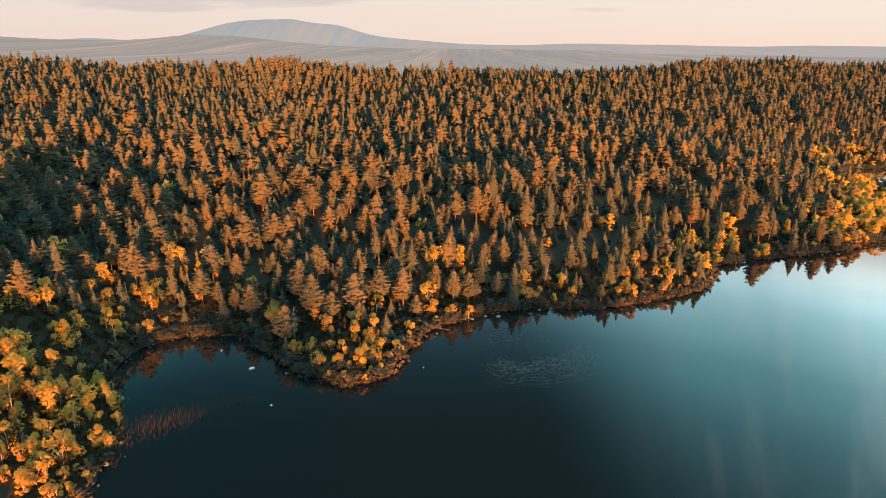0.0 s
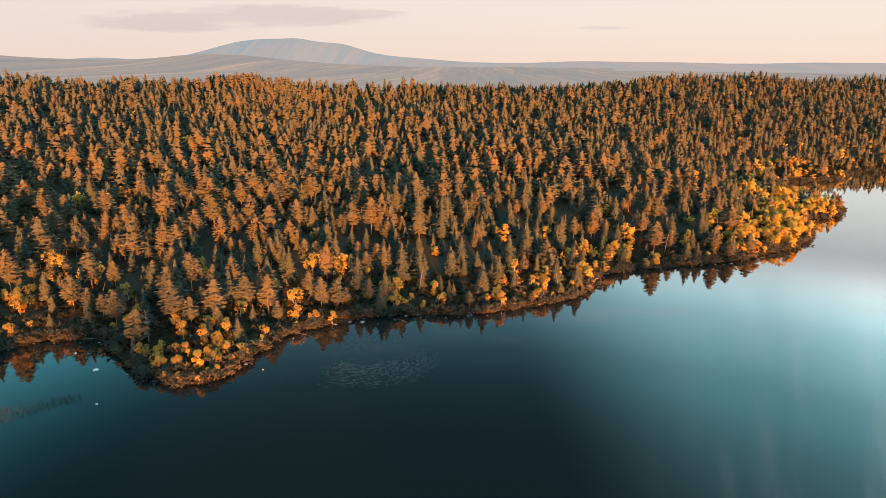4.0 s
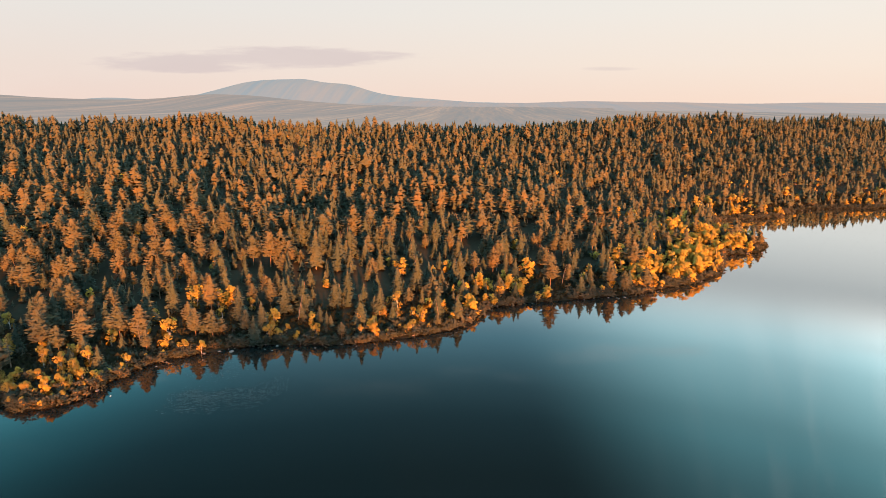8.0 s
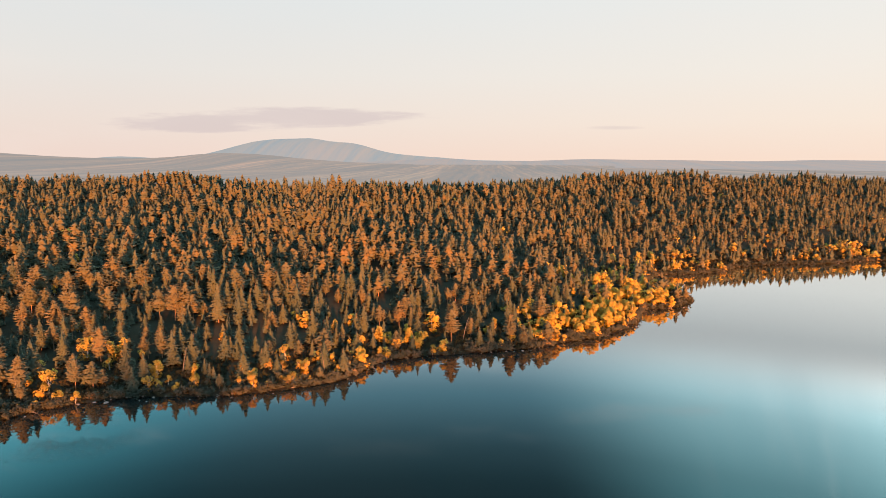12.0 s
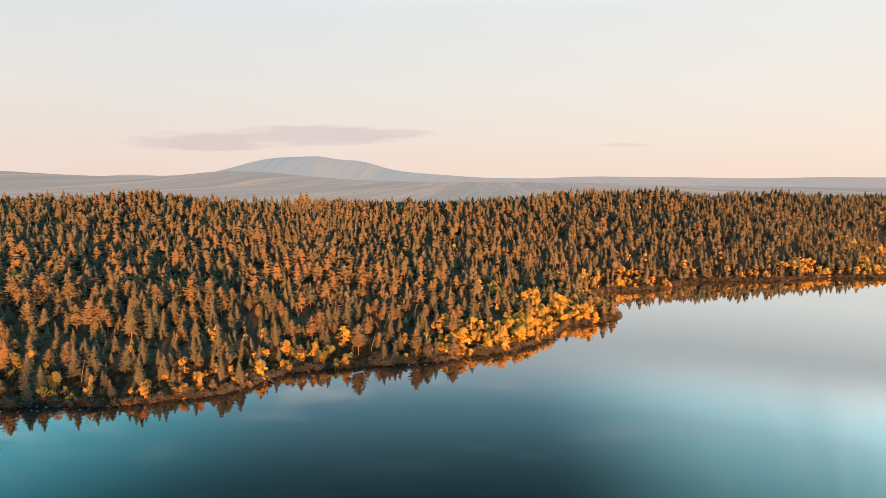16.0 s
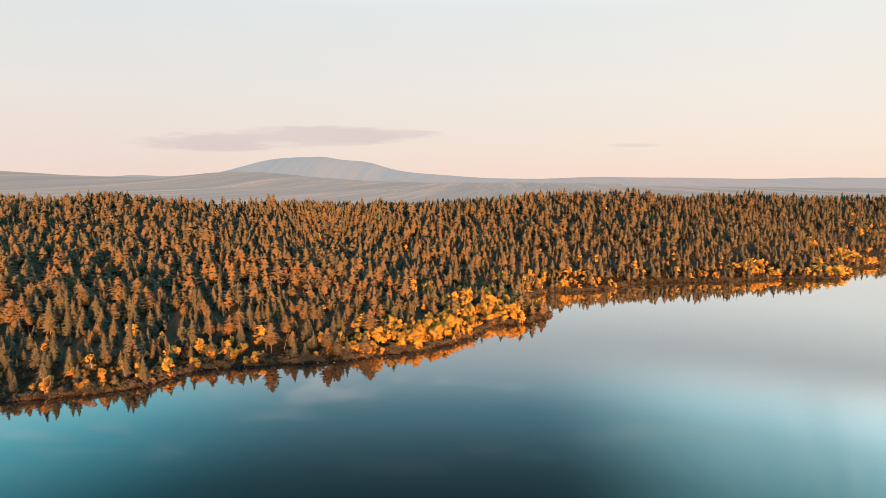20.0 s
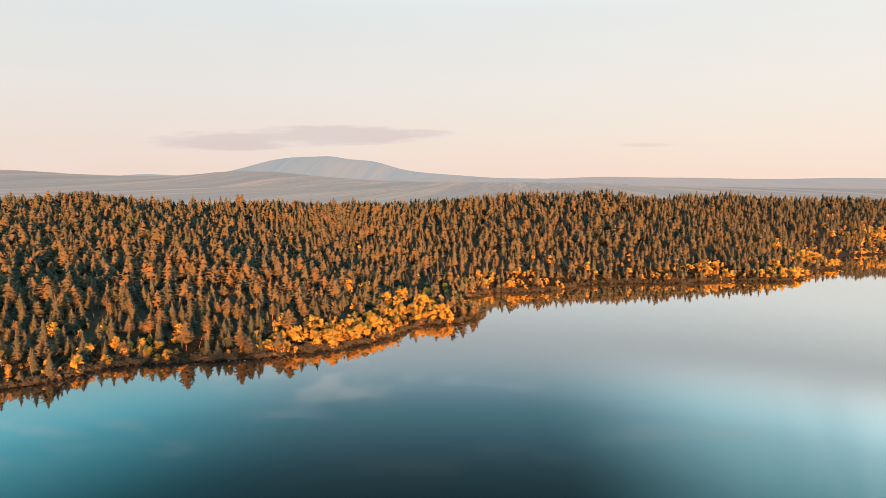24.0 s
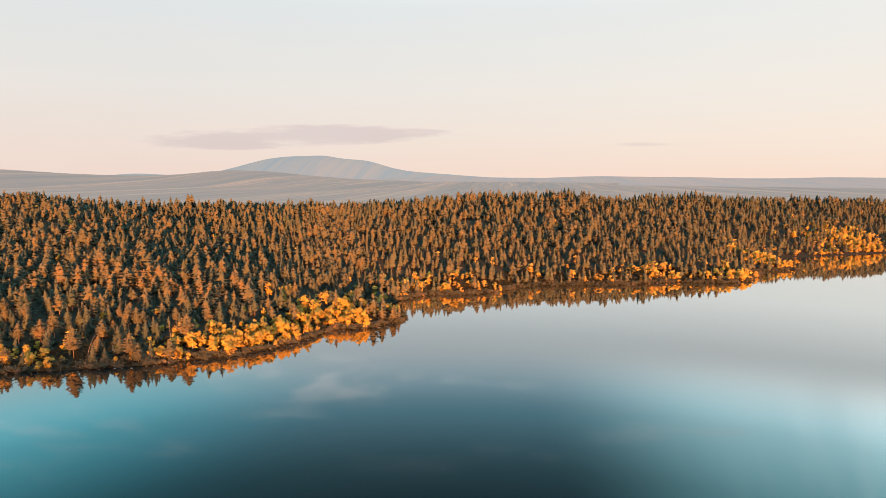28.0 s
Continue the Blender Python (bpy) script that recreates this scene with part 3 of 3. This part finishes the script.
def scatter(x0, x1, y0, y1, step, keep):
    """Jittered spots on a grid."""
    X, Y = np.meshgrid(np.arange(x0, x1, step), np.arange(y0, y1, step))
    X = X.ravel() + rng.uniform(-0.5, 0.5, X.size) * step
    Y = Y.ravel() + rng.uniform(-0.5, 0.5, Y.size) * step
    k = rng.uniform(0, 1, X.size) < keep
    return X[k], Y[k]


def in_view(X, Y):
    """The wedge of land that the camera's path looks on to."""
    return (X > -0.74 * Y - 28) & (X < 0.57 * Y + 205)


def gold_share(X, Y, s, belt):
    """How much of the wood is birch: clumps along the water and the named stands."""
    clumped = np.clip(0.6 + 1.3 * wave(X, Y, 5.5, 21) + 0.5 * wave(X, Y, 17, 22), 0, 1)
    gold = belt * np.where(X > 128, 0.3, 1.0) * (0.5 * np.exp(-(s / 6.0) ** 2) + 0.45 * np.exp(-(s / 20.0) ** 2)) * clumped + 0.01
    for gx, gy, gr, amount in GOLD:
        gold = gold + amount * np.exp(-((X - gx) ** 2 + (Y - gy) ** 2) / gr ** 2)
    for gx, gy, gr in SOMBRE:
        gold = gold * (1 - 0.85 * np.exp(-((X - gx) ** 2 + (Y - gy) ** 2) / gr ** 2))
    return gold


def plant():
    X, Y = scatter(-420, 900, 20, 860, 3.9, 0.96)
    s = shore_distance(X, Y)
    back = np.interp(X, RIDGE_X, RIDGE_Y) - Y
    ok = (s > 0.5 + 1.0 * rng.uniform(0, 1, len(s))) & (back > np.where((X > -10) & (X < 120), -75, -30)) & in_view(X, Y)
    X, Y, s = X[ok], Y[ok], s[ok]
    open_ = wave(X, Y, 17, 8) * 0.5 + wave(X, Y, 6, 9) * 0.5
    ok = rng.uniform(0, 1, len(X)) < np.clip(0.95 - 0.5 * (open_ - 0.1), 0.3, 1) * np.clip(0.85 + s / 70, 0.85, 1)
    for gx, gy, gr in GLADES:
        ok &= (X - gx) ** 2 + ((Y - gy) * 1.3) ** 2 > gr ** 2
    X, Y, s = X[ok], Y[ok], s[ok]
    u = rng.uniform(0, 1, len(X))
    # Spruce favoured on two ridge stretches, dark needles standing in for shade there.
    dark = 0.6 * np.exp(-((X - 66) / 48) ** 2 - ((Y - 405) / 40) ** 2) + 0.6 * np.exp(-((X - 325) / 85) ** 2 - ((Y - 508) / 50) ** 2)
    kind = np.where(u < gold_share(X, Y, s, 1.0), 2, np.where(rng.uniform(0, 1, len(X)) < 0.45 + 0.25 * wave(X, Y, 40, 4) + dark, 1, 0))
    gx, gy = scatter(-90, 480, 25, 480, 2.5, 0.9)
    gs = shore_distance(gx, gy)
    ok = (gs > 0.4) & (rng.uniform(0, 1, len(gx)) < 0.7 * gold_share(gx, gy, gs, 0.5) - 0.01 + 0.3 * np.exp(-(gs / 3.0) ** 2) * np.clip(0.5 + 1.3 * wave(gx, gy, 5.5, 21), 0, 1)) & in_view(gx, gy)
    gx, gy, gs = gx[ok], gy[ok], gs[ok]
    # the close birch thicket on the low western bank
    own = np.random.default_rng(77)
    bx, by = [a.ravel() + own.uniform(-0.8, 0.8, a.size) for a in np.meshgrid(np.arange(-72, -36, 2.1), np.arange(51, 74, 2.1))]
    bs = shore_distance(bx, by)
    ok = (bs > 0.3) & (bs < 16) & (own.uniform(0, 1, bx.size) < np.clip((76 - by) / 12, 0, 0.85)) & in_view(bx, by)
    gx, gy, gs = np.r_[gx, bx[ok]], np.r_[gy, by[ok]], np.r_[gs, bs[ok]]
    X, Y, s, kind = np.r_[X, gx], np.r_[Y, gy], np.r_[s, gs], np.r_[kind, np.full(len(gx), 2)]
    ok = (X > -30) | (Y > 51)      # trees left out south of the western thicket to let the sun reach it
    return X[ok], Y[ok], s[ok], kind[ok]


def stature(s):
    """How much wider and taller the trees grow away from the water: two factors."""
    return np.clip(0.85 + s / 200, 0.85, 1.18), np.clip(0.86 + s / 300, 0.86, 0.96)


def low_models(kind, count, cheap):
    out = []
    for i in range(7):
        r = np.random.default_rng(900 + i + 50 * kind)
        h = r.uniform(6.2, 8.8) if kind < 2 else r.uniform(3.6, 5.0)
        if kind == 2:
            (v, f), _ = broadleaf(r, h, r.uniform(2.4, 3.3), h * 0.08, count, 0.21 * (260 / count) ** 0.4, cheap)
        else:
            layers, sides = (9, 10) if count > 30 else (7, 7) if count > 20 else (4, 6)
            v, f = conifer(r, h, r.uniform(3.9, 5.0) if kind == 0 else r.uniform(3.2, 4.1), h * r.uniform(0.05, 0.22), layers, sides, max(count // 2 - 6, 2), 0.38, ("pine", "spruce")[kind], cheap)
        tv = np.array([(0.11, 0, -0.3), (-0.06, 0.1, -0.3), (-0.06, -0.1, -0.3), (0, 0, h * 0.9)])
        tf = np.array([(0, 1, 3), (1, 2, 3), (2, 0, 3)])
        out.append((np.concatenate([v, tv]), np.concatenate([f, tf + len(v)]), np.r_[np.zeros(len(f), int), np.ones(3, int)],
                    np.concatenate([outward_of(v, h, kind < 2), outward_of(tv, h, True)])))
    return out


def grove(name, label, X, Y, kind, count, cheap, mats, scale=1.0):
    models = low_models(kind, count, cheap)
    Z = ground_height(X, Y)
    V, F, I, N, o = [], [], [], [], 0
    pick, turn = rng.integers(0, len(models), len(X)), rng.uniform(0, 6.283, len(X))
    size = rng.uniform(0.75, 1.15, len(X)) * np.where(rng.uniform(0, 1, len(X)) < 0.58, rng.uniform(0.5, 0.75, len(X)), 1.0) * scale
    for m, (v, f, i, nn) in enumerate(models):
        w = np.where(pick == m)[0]
        c, s = np.cos(turn[w])[:, None], np.sin(turn[w])[:, None]
        k = size[w][:, None]
        broad, tall = stature(shore_distance(X[w], Y[w])[:, None]) if kind < 2 else (1.0, 1.0)
        wide = k * rng.uniform(0.85, 1.2, (len(w), 1)) * (1.3 if scale < 1 else 1) * broad
        k = k * tall
        x = (v[None, :, 0] * c - v[None, :, 1] * s) * wide + X[w][:, None]
        y = (v[None, :, 0] * s + v[None, :, 1] * c) * wide + Y[w][:, None]
        z = v[None, :, 2] * k + Z[w][:, None]
        V.append(np.stack([x, y, z], -1).reshape(-1, 3))
        F.append((f[None] + (np.arange(len(w)) * len(v))[:, None, None] + o).reshape(-1, 3))
        I.append(np.tile(i, len(w)))
        N.append(np.stack([nn[None, :, 0] * c - nn[None, :, 1] * s, nn[None, :, 0] * s + nn[None, :, 1] * c, nn[None, :, 2] + 0 * c], -1).reshape(-1, 3))
        o += len(w) * len(v)
    me = mesh_from(name, np.concatenate(V), np.concatenate(F), mats, np.concatenate(I), outward=np.concatenate(N))
    tagged(new(name, me), label, "forest", kind="stuff")


def build_forest():
    X, Y, s, kind = plant()
    near = np.hypot(X - np.clip(X, 0, 178), Y + 10) + 0.45 * s
    thing = np.zeros(len(X), bool)
    names = ("pine_tree", "spruce_tree", "birch_tree")
    for k in range(3):
        w = np.where(kind == k)[0]
        w = w[np.argsort(near[w])][:300]
        thing[w] = True
        models = [tree_model(names[k], 40 + 10 * k + i) for i in range(7)]
        Z = ground_height(X[w], Y[w])
        for j, i in enumerate(w):
            broad, tall = stature(s[i]) if k < 2 else (1.0, 1.0)
            size = rng.uniform(0.75, 1.15) * (rng.uniform(0.5, 0.75) if rng.uniform() < 0.58 else 1.0) * (rng.uniform(0.6, 1.2) * min(0.55 + 0.03 * s[i], 0.95) if k == 2 else 1.0)
            m = pose(X[i], Y[i], Z[j], 0, 0, rng.uniform(0, 360)) @ Matrix.Diagonal((size * broad, size * broad, size * tall * rng.uniform(0.92, 1.1), 1))
            if j < len(models): models[j].matrix_basis = m
            else:
                ob = copy_thing(models[j % len(models)], Matrix.Identity(4))
                ob.matrix_basis = m
    left = ~thing
    near2 = np.hypot(X - np.clip(X, 0, 178), Y + 10)
    mid = left & (near2 < 220)
    far = left & (near2 >= 220)
    label = ("pine forest with sunlit ragged tops", "dark spruce forest with pointed tops", "yellow autumn birches among the conifers")
    names = ("pine_forest", "spruce_forest", "birch_thicket")
    for k, leaf, bark in ((0, NEEDLE, BARK), (1, SPRUCE, BARK), (2, BIRCH, BIRCH_BARK)):
        for where, count, cheap in ((mid, 100 if k < 2 else 190, True), (far, 40, True)):
            w = where & (kind == k)
            if w.sum(): grove(names[k], label[k], X[w], Y[w], k, count, cheap, [leaf, bark])
    X, Y = scatter(-420, 900, 20, 860, 6.0, 0.9)
    s = shore_distance(X, Y)
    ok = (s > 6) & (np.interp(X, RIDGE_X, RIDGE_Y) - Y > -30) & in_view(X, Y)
    for gx, gy, gr in GLADES: ok &= (X - gx) ** 2 + ((Y - gy) * 1.3) ** 2 > (gr * 0.8) ** 2
    X, Y = X[ok], Y[ok]
    near = np.hypot(X - np.clip(X, 0, 178), Y + 10) < 230
    grove("sapling_thicket", "young spruces and pines in the shade of the taller trees", X[near], Y[near], 1, 16, True, [SPRUCE, BARK], 0.48)
    # Unseen trees behind the camera, added so their shadows fall on the shore.
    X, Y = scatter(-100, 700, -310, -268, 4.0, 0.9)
    # Tall ones only where their shadow meets a stretch of shore kept dark.
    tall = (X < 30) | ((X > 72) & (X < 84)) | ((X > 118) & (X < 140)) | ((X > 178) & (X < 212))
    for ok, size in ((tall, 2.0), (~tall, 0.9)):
        grove("spruce_forest", "unseen spruces added on the opposite bank to shade the shore", X[ok], Y[ok], 1, 24, True, [SPRUCE, BARK], size)


build_forest()


# ---------------------------------------------------------------- shore: bushes, stones, reeds


def along_shore(count, lo, hi, x_hi=360):
    """Spots within a strip along the waterline."""
    X, Y = rng.uniform(-75, x_hi, count * 14), rng.uniform(20, 400, count * 14)
    s = shore_distance(X, Y)
    k = np.where((s > lo) & (s < hi))[0]
    return X[k], Y[k], s[k]


def build_bushes():
    X, Y, s = along_shore(20000, 0.05, 9.0)
    keep = rng.uniform(0, 1, len(X)) < 0.6 * np.exp(-s / 1.9)
    keep &= (X > -38) | (Y > 74) | (rng.uniform(0, 1, len(X)) < 0.25)
    X, Y = X[keep], Y[keep]
    near = np.hypot(X - np.clip(X, 0, 178), Y + 10)
    order = np.argsort(near)
    X, Y = X[order], Y[order]
    Z = ground_height(X, Y)
    models = [tree_model("willow_bush", 300 + i) for i in range(6)]
    count = min(300, len(X))
    for j in range(count):
        k = rng.uniform(0.6, 1.15)
        m = pose(X[j], Y[j], Z[j], 0, 0, rng.uniform(0, 360)) @ Matrix.Diagonal((k, k, k * rng.uniform(0.7, 1.1), 1))
        ob = models[j] if j < len(models) else copy_thing(models[j % len(models)], Matrix.Identity(4))
        ob.matrix_basis = m
    shrubs("shore_scrub", "low willow and dwarf birch scrub behind the waterline", X[count:], Y[count:], 30, 1.0, SCRUB)
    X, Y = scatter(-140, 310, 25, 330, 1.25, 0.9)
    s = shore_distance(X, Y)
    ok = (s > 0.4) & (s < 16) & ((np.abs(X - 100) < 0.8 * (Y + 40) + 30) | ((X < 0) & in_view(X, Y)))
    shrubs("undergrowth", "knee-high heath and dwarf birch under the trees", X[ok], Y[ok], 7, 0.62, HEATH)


def shrubs(name, label, X, Y, count, size, mat):
    Z = ground_height(X, Y)
    models = []
    for i in range(6):
        r = np.random.default_rng(700 + i)
        h = r.uniform(0.7, 1.5) * size
        (v, f), _ = broadleaf(r, h, r.uniform(1.5, 2.3) * size, 0.05, count, 0.24 * size * (40 / count) ** 0.4, True)
        models.append((v, f))
    V, F, o = [], [], 0
    pick, turn, k = rng.integers(0, 6, len(X)), rng.uniform(0, 6.283, len(X)), rng.uniform(0.6, 1.25, len(X))
    for m, (v, f) in enumerate(models):
        w = np.where(pick == m)[0]
        c, s, q = np.cos(turn[w])[:, None], np.sin(turn[w])[:, None], k[w][:, None]
        V.append(np.stack([(v[None, :, 0] * c - v[None, :, 1] * s) * q + X[w][:, None], (v[None, :, 0] * s + v[None, :, 1] * c) * q + Y[w][:, None],
                           v[None, :, 2] * q + Z[w][:, None]], -1).reshape(-1, 3))
        F.append((f[None] + (np.arange(len(w)) * len(v))[:, None, None] + o).reshape(-1, 3))
        o += len(w) * len(v)
    tagged(new(name, mesh_from(name, np.concatenate(V), np.concatenate(F), [mat])), label, "undergrowth", kind="stuff")


build_bushes()


def stone_shape(seed, flat=0.6):
    """A rounded, chipped boulder about a metre across."""
    r = np.random.default_rng(seed)
    bm = bmesh.new()
    bmesh.ops.create_icosphere(bm, subdivisions=2, radius=0.5)
    axes = r.normal(0, 1, (5, 3))
    axes /= np.linalg.norm(axes, axis=1)[:, None]
    for v in bm.verts:
        p = np.array(v.co)
        for a in axes:
            d = p @ a - 0.36
            if d > 0: p = p - a * d * 0.8
        p = p * (1 + 0.10 * noise.noise(Vector(p) * 3 + Vector((seed, 0, 0))))
        v.co = (p[0] * 1.15, p[1] * 0.9, p[2] * flat)
    me = bpy.data.meshes.new("boulder")
    bm.to_mesh(me)
    bm.free()
    return me


def build_stones():
    shapes = [stone_shape(i + 3) for i in range(8)]
    for me in shapes: me.materials.append(STONE)
    X, Y, s = along_shore(2600, -1.6, 0.9)
    near = np.hypot(X - np.clip(X, 0, 178), Y + 10)
    order = np.argsort(near)
    X, Y, s = X[order], Y[order], s[order]
    Z = np.maximum(ground_height(X, Y), -0.12)
    for j in range(300):
        ob = tagged(new("boulder", shapes[j % 8]), "rounded grey boulder at the waterline", "boulder", "boulders along the shore")
        k = rng.uniform(0.2, 0.55) * (1.7 if rng.uniform() < 0.1 else 1)
        ob.matrix_basis = pose(X[j], Y[j], Z[j] + 0.08 * k, 0, 0, rng.uniform(0, 360)) @ Matrix.Diagonal((k, k, k, 1))
    V, F, o = [], [], 0
    data = []
    for me in shapes:
        data.append((np.array([v.co for v in me.vertices]), np.array([p.vertices for p in me.polygons])))
    for j in range(300, min(len(X), 1500)):
        v, f = data[j % 8]
        a, k = rng.uniform(0, 6.28), rng.uniform(0.25, 0.7)
        V.append(np.stack([v[:, 0] * math.cos(a) - v[:, 1] * math.sin(a), v[:, 0] * math.sin(a) + v[:, 1] * math.cos(a), v[:, 2]], 1) * k + (X[j], Y[j], Z[j]))
        F.append(f + o)
        o += len(v)
    tagged(new("shore_stones", mesh_from("shore_stones", np.concatenate(V), np.concatenate(F), [STONE], smooth=True)),
           "scattered grey stones along the lake shore", "stones", kind="stuff")
    pale = [stone_shape(30 + i, 0.7) for i in range(4)]
    for me in pale: me.materials.append(PALE_STONE)
    for j, (x, y, k, turn) in enumerate(((-30.8, 81.2, 1.05, 40), (-25.1, 71.4, 0.42, 10), (-5.7, 82.9, 0.3, 70), (-37.3, 86.7, 0.6, 100))):
        ob = tagged(new("pale_boulder", pale[j]), "bleached pale boulder standing in the shallow bay", "boulder", "pale boulders in the water")
        ob.matrix_basis = pose(x, y, 0.05, 0, 0, turn) @ Matrix.Diagonal((k * 0.85, k * 0.45, k * 0.8, 1))


build_stones()


def build_reeds():
    """A thin bed of dry reeds in the bay, and leaves that float in swirls off the headland."""
    n = 800
    k = rng.uniform(0, 1, n)
    k = k ** 1.3
    X = -40.2 + 11.6 * k + rng.normal(0, 0.8, n)
    Y = 64.3 + 8.6 * k + rng.normal(0, 1.5, n) * (1.35 - k)
    h, a = rng.uniform(0.3, 0.8, n), rng.uniform(0, 6.28, n)
    lean = rng.normal(0, 0.18, (n, 2))
    w = 0.016
    base = np.stack([X, Y, np.full(n, -0.05)], 1)
    side = np.stack([np.cos(a) * w, np.sin(a) * w, 0 * a], 1)
    tip = base + np.stack([lean[:, 0] * h, lean[:, 1] * h, h], 1)
    V = np.stack([base - side, base + side, tip + side * 0.3, tip - side * 0.3, base + side[:, [1, 0, 2]] * (1, -1, 1), tip + side[:, [1, 0, 2]] * (0.3, -0.3, 1)], 1).reshape(-1, 3)
    i = np.arange(n)[:, None] * 6
    F = np.concatenate([i + [0, 1, 2, 3], i + [1, 4, 5, 2], i + [4, 0, 3, 5]])
    tagged(new("reed_bed", mesh_from("reed_bed", V, F, [REED])), "sparse bed of dry brown reeds standing in the bay", "reeds", kind="stuff")
    n = 2400
    t = rng.uniform(0, 1, n)
    arc = rng.integers(0, 5, n)
    a = -2.75 + 2.5 * t + 0.2 * arc
    rr = 0.35 + 0.16 * arc + rng.normal(0, 0.06, n)
    X, Y = 9.2 + 10.5 * rr * np.cos(a) + rng.normal(0, 0.7, n), 87.5 + 8.5 * rr * np.sin(a) + rng.normal(0, 0.6, n)
    X[:330], Y[:330] = 8.0 + rng.normal(0, 2.4, 330), 94.5 + rng.normal(0, 2.6, 330)
    turn = np.where(np.arange(n) < 330, rng.normal(0.2, 0.3, n), np.arctan2(8.5 * np.cos(a), -10.5 * np.sin(a)) + rng.normal(0, 0.35, n))
    ln, wd = rng.uniform(0.05, 0.3, n), rng.uniform(0.015, 0.04, n)
    c = np.stack([X, Y, np.full(n, 0.012)], 1)
    u = np.stack([np.cos(turn) * ln, np.sin(turn) * ln, 0 * ln], 1)
    v = np.stack([-np.sin(turn) * wd, np.cos(turn) * wd, 0 * wd], 1)
    V = np.stack([c - u, c - v, c + u, c + v, c + (0, 0, 0.003)], 1).reshape(-1, 3)
    i = np.arange(n)[:, None] * 5
    F = np.concatenate([i + [0, 1, 4], i + [1, 2, 4], i + [2, 3, 4], i + [3, 0, 4]])
    tagged(new("floating_weed", mesh_from("floating_weed", V, F, [WEED])), "pale swirls of floating pondweed on the dark water", "water plants", kind="stuff")


build_reeds()


def build_deadwood():
    """Bare grey snags among the trees and a few fallen trunks at the water's edge."""
    models = []
    for i in range(4):
        r = np.random.default_rng(810 + i)
        limbs = [(r.uniform(0.35, 0.95), (math.cos(a), math.sin(a), r.uniform(-0.2, 0.4)), r.uniform(0.4, 1.1), 0.03) for a in r.uniform(0, 6.28, 14)]
        tv, tf, _ = stem(r, r.uniform(4.5, 6.5), 0.1, limbs=limbs, bend=0.5)
        models.append(mesh_from("dead_tree", tv, tf, [DEADWOOD], smooth=True))
    spots = ((-26.5, 89.4), (-54.5, 93.4), (-40.5, 100.4), (-10.5, 101.4), (15.5, 114.4), (43.5, 121.4), (72.1, 147.0), (56.2, 152.9), (89.0, 158.7), (103.9, 165.6), (123.6, 194.0), (133.0, 206.8), (-72.5, 97.4), (27.5, 137.4))
    for j, (x, y) in enumerate(spots):
        ob = tagged(new("dead_tree", models[j % 4]), "bare grey dead pine still standing", "dead tree", "dead trees by the lake")
        ob.matrix_basis = pose(x, y, float(ground_height(x, y)), rng.uniform(-9, 9), rng.uniform(-9, 9), rng.uniform(0, 360))
    for j, (x, y, turn) in enumerate(((-50.0, 89.6, 30), (-39.0, 91.9, 100), (-5.0, 97.0, 50), (55.0, 122.4, 70), (127.4, 188.1, 120), (140.5, 216.6, 10))):
        ob = tagged(new("fallen_trunk", models[(j + 1) % 4]), "bleached fallen trunk lying at the waterline", "log", "driftwood on the shore")
        ob.matrix_basis = pose(x, y, float(ground_height(x, y)) + 0.15, 88, 0, turn) @ Matrix.Diagonal((0.7, 0.7, 0.7, 1))


build_deadwood()
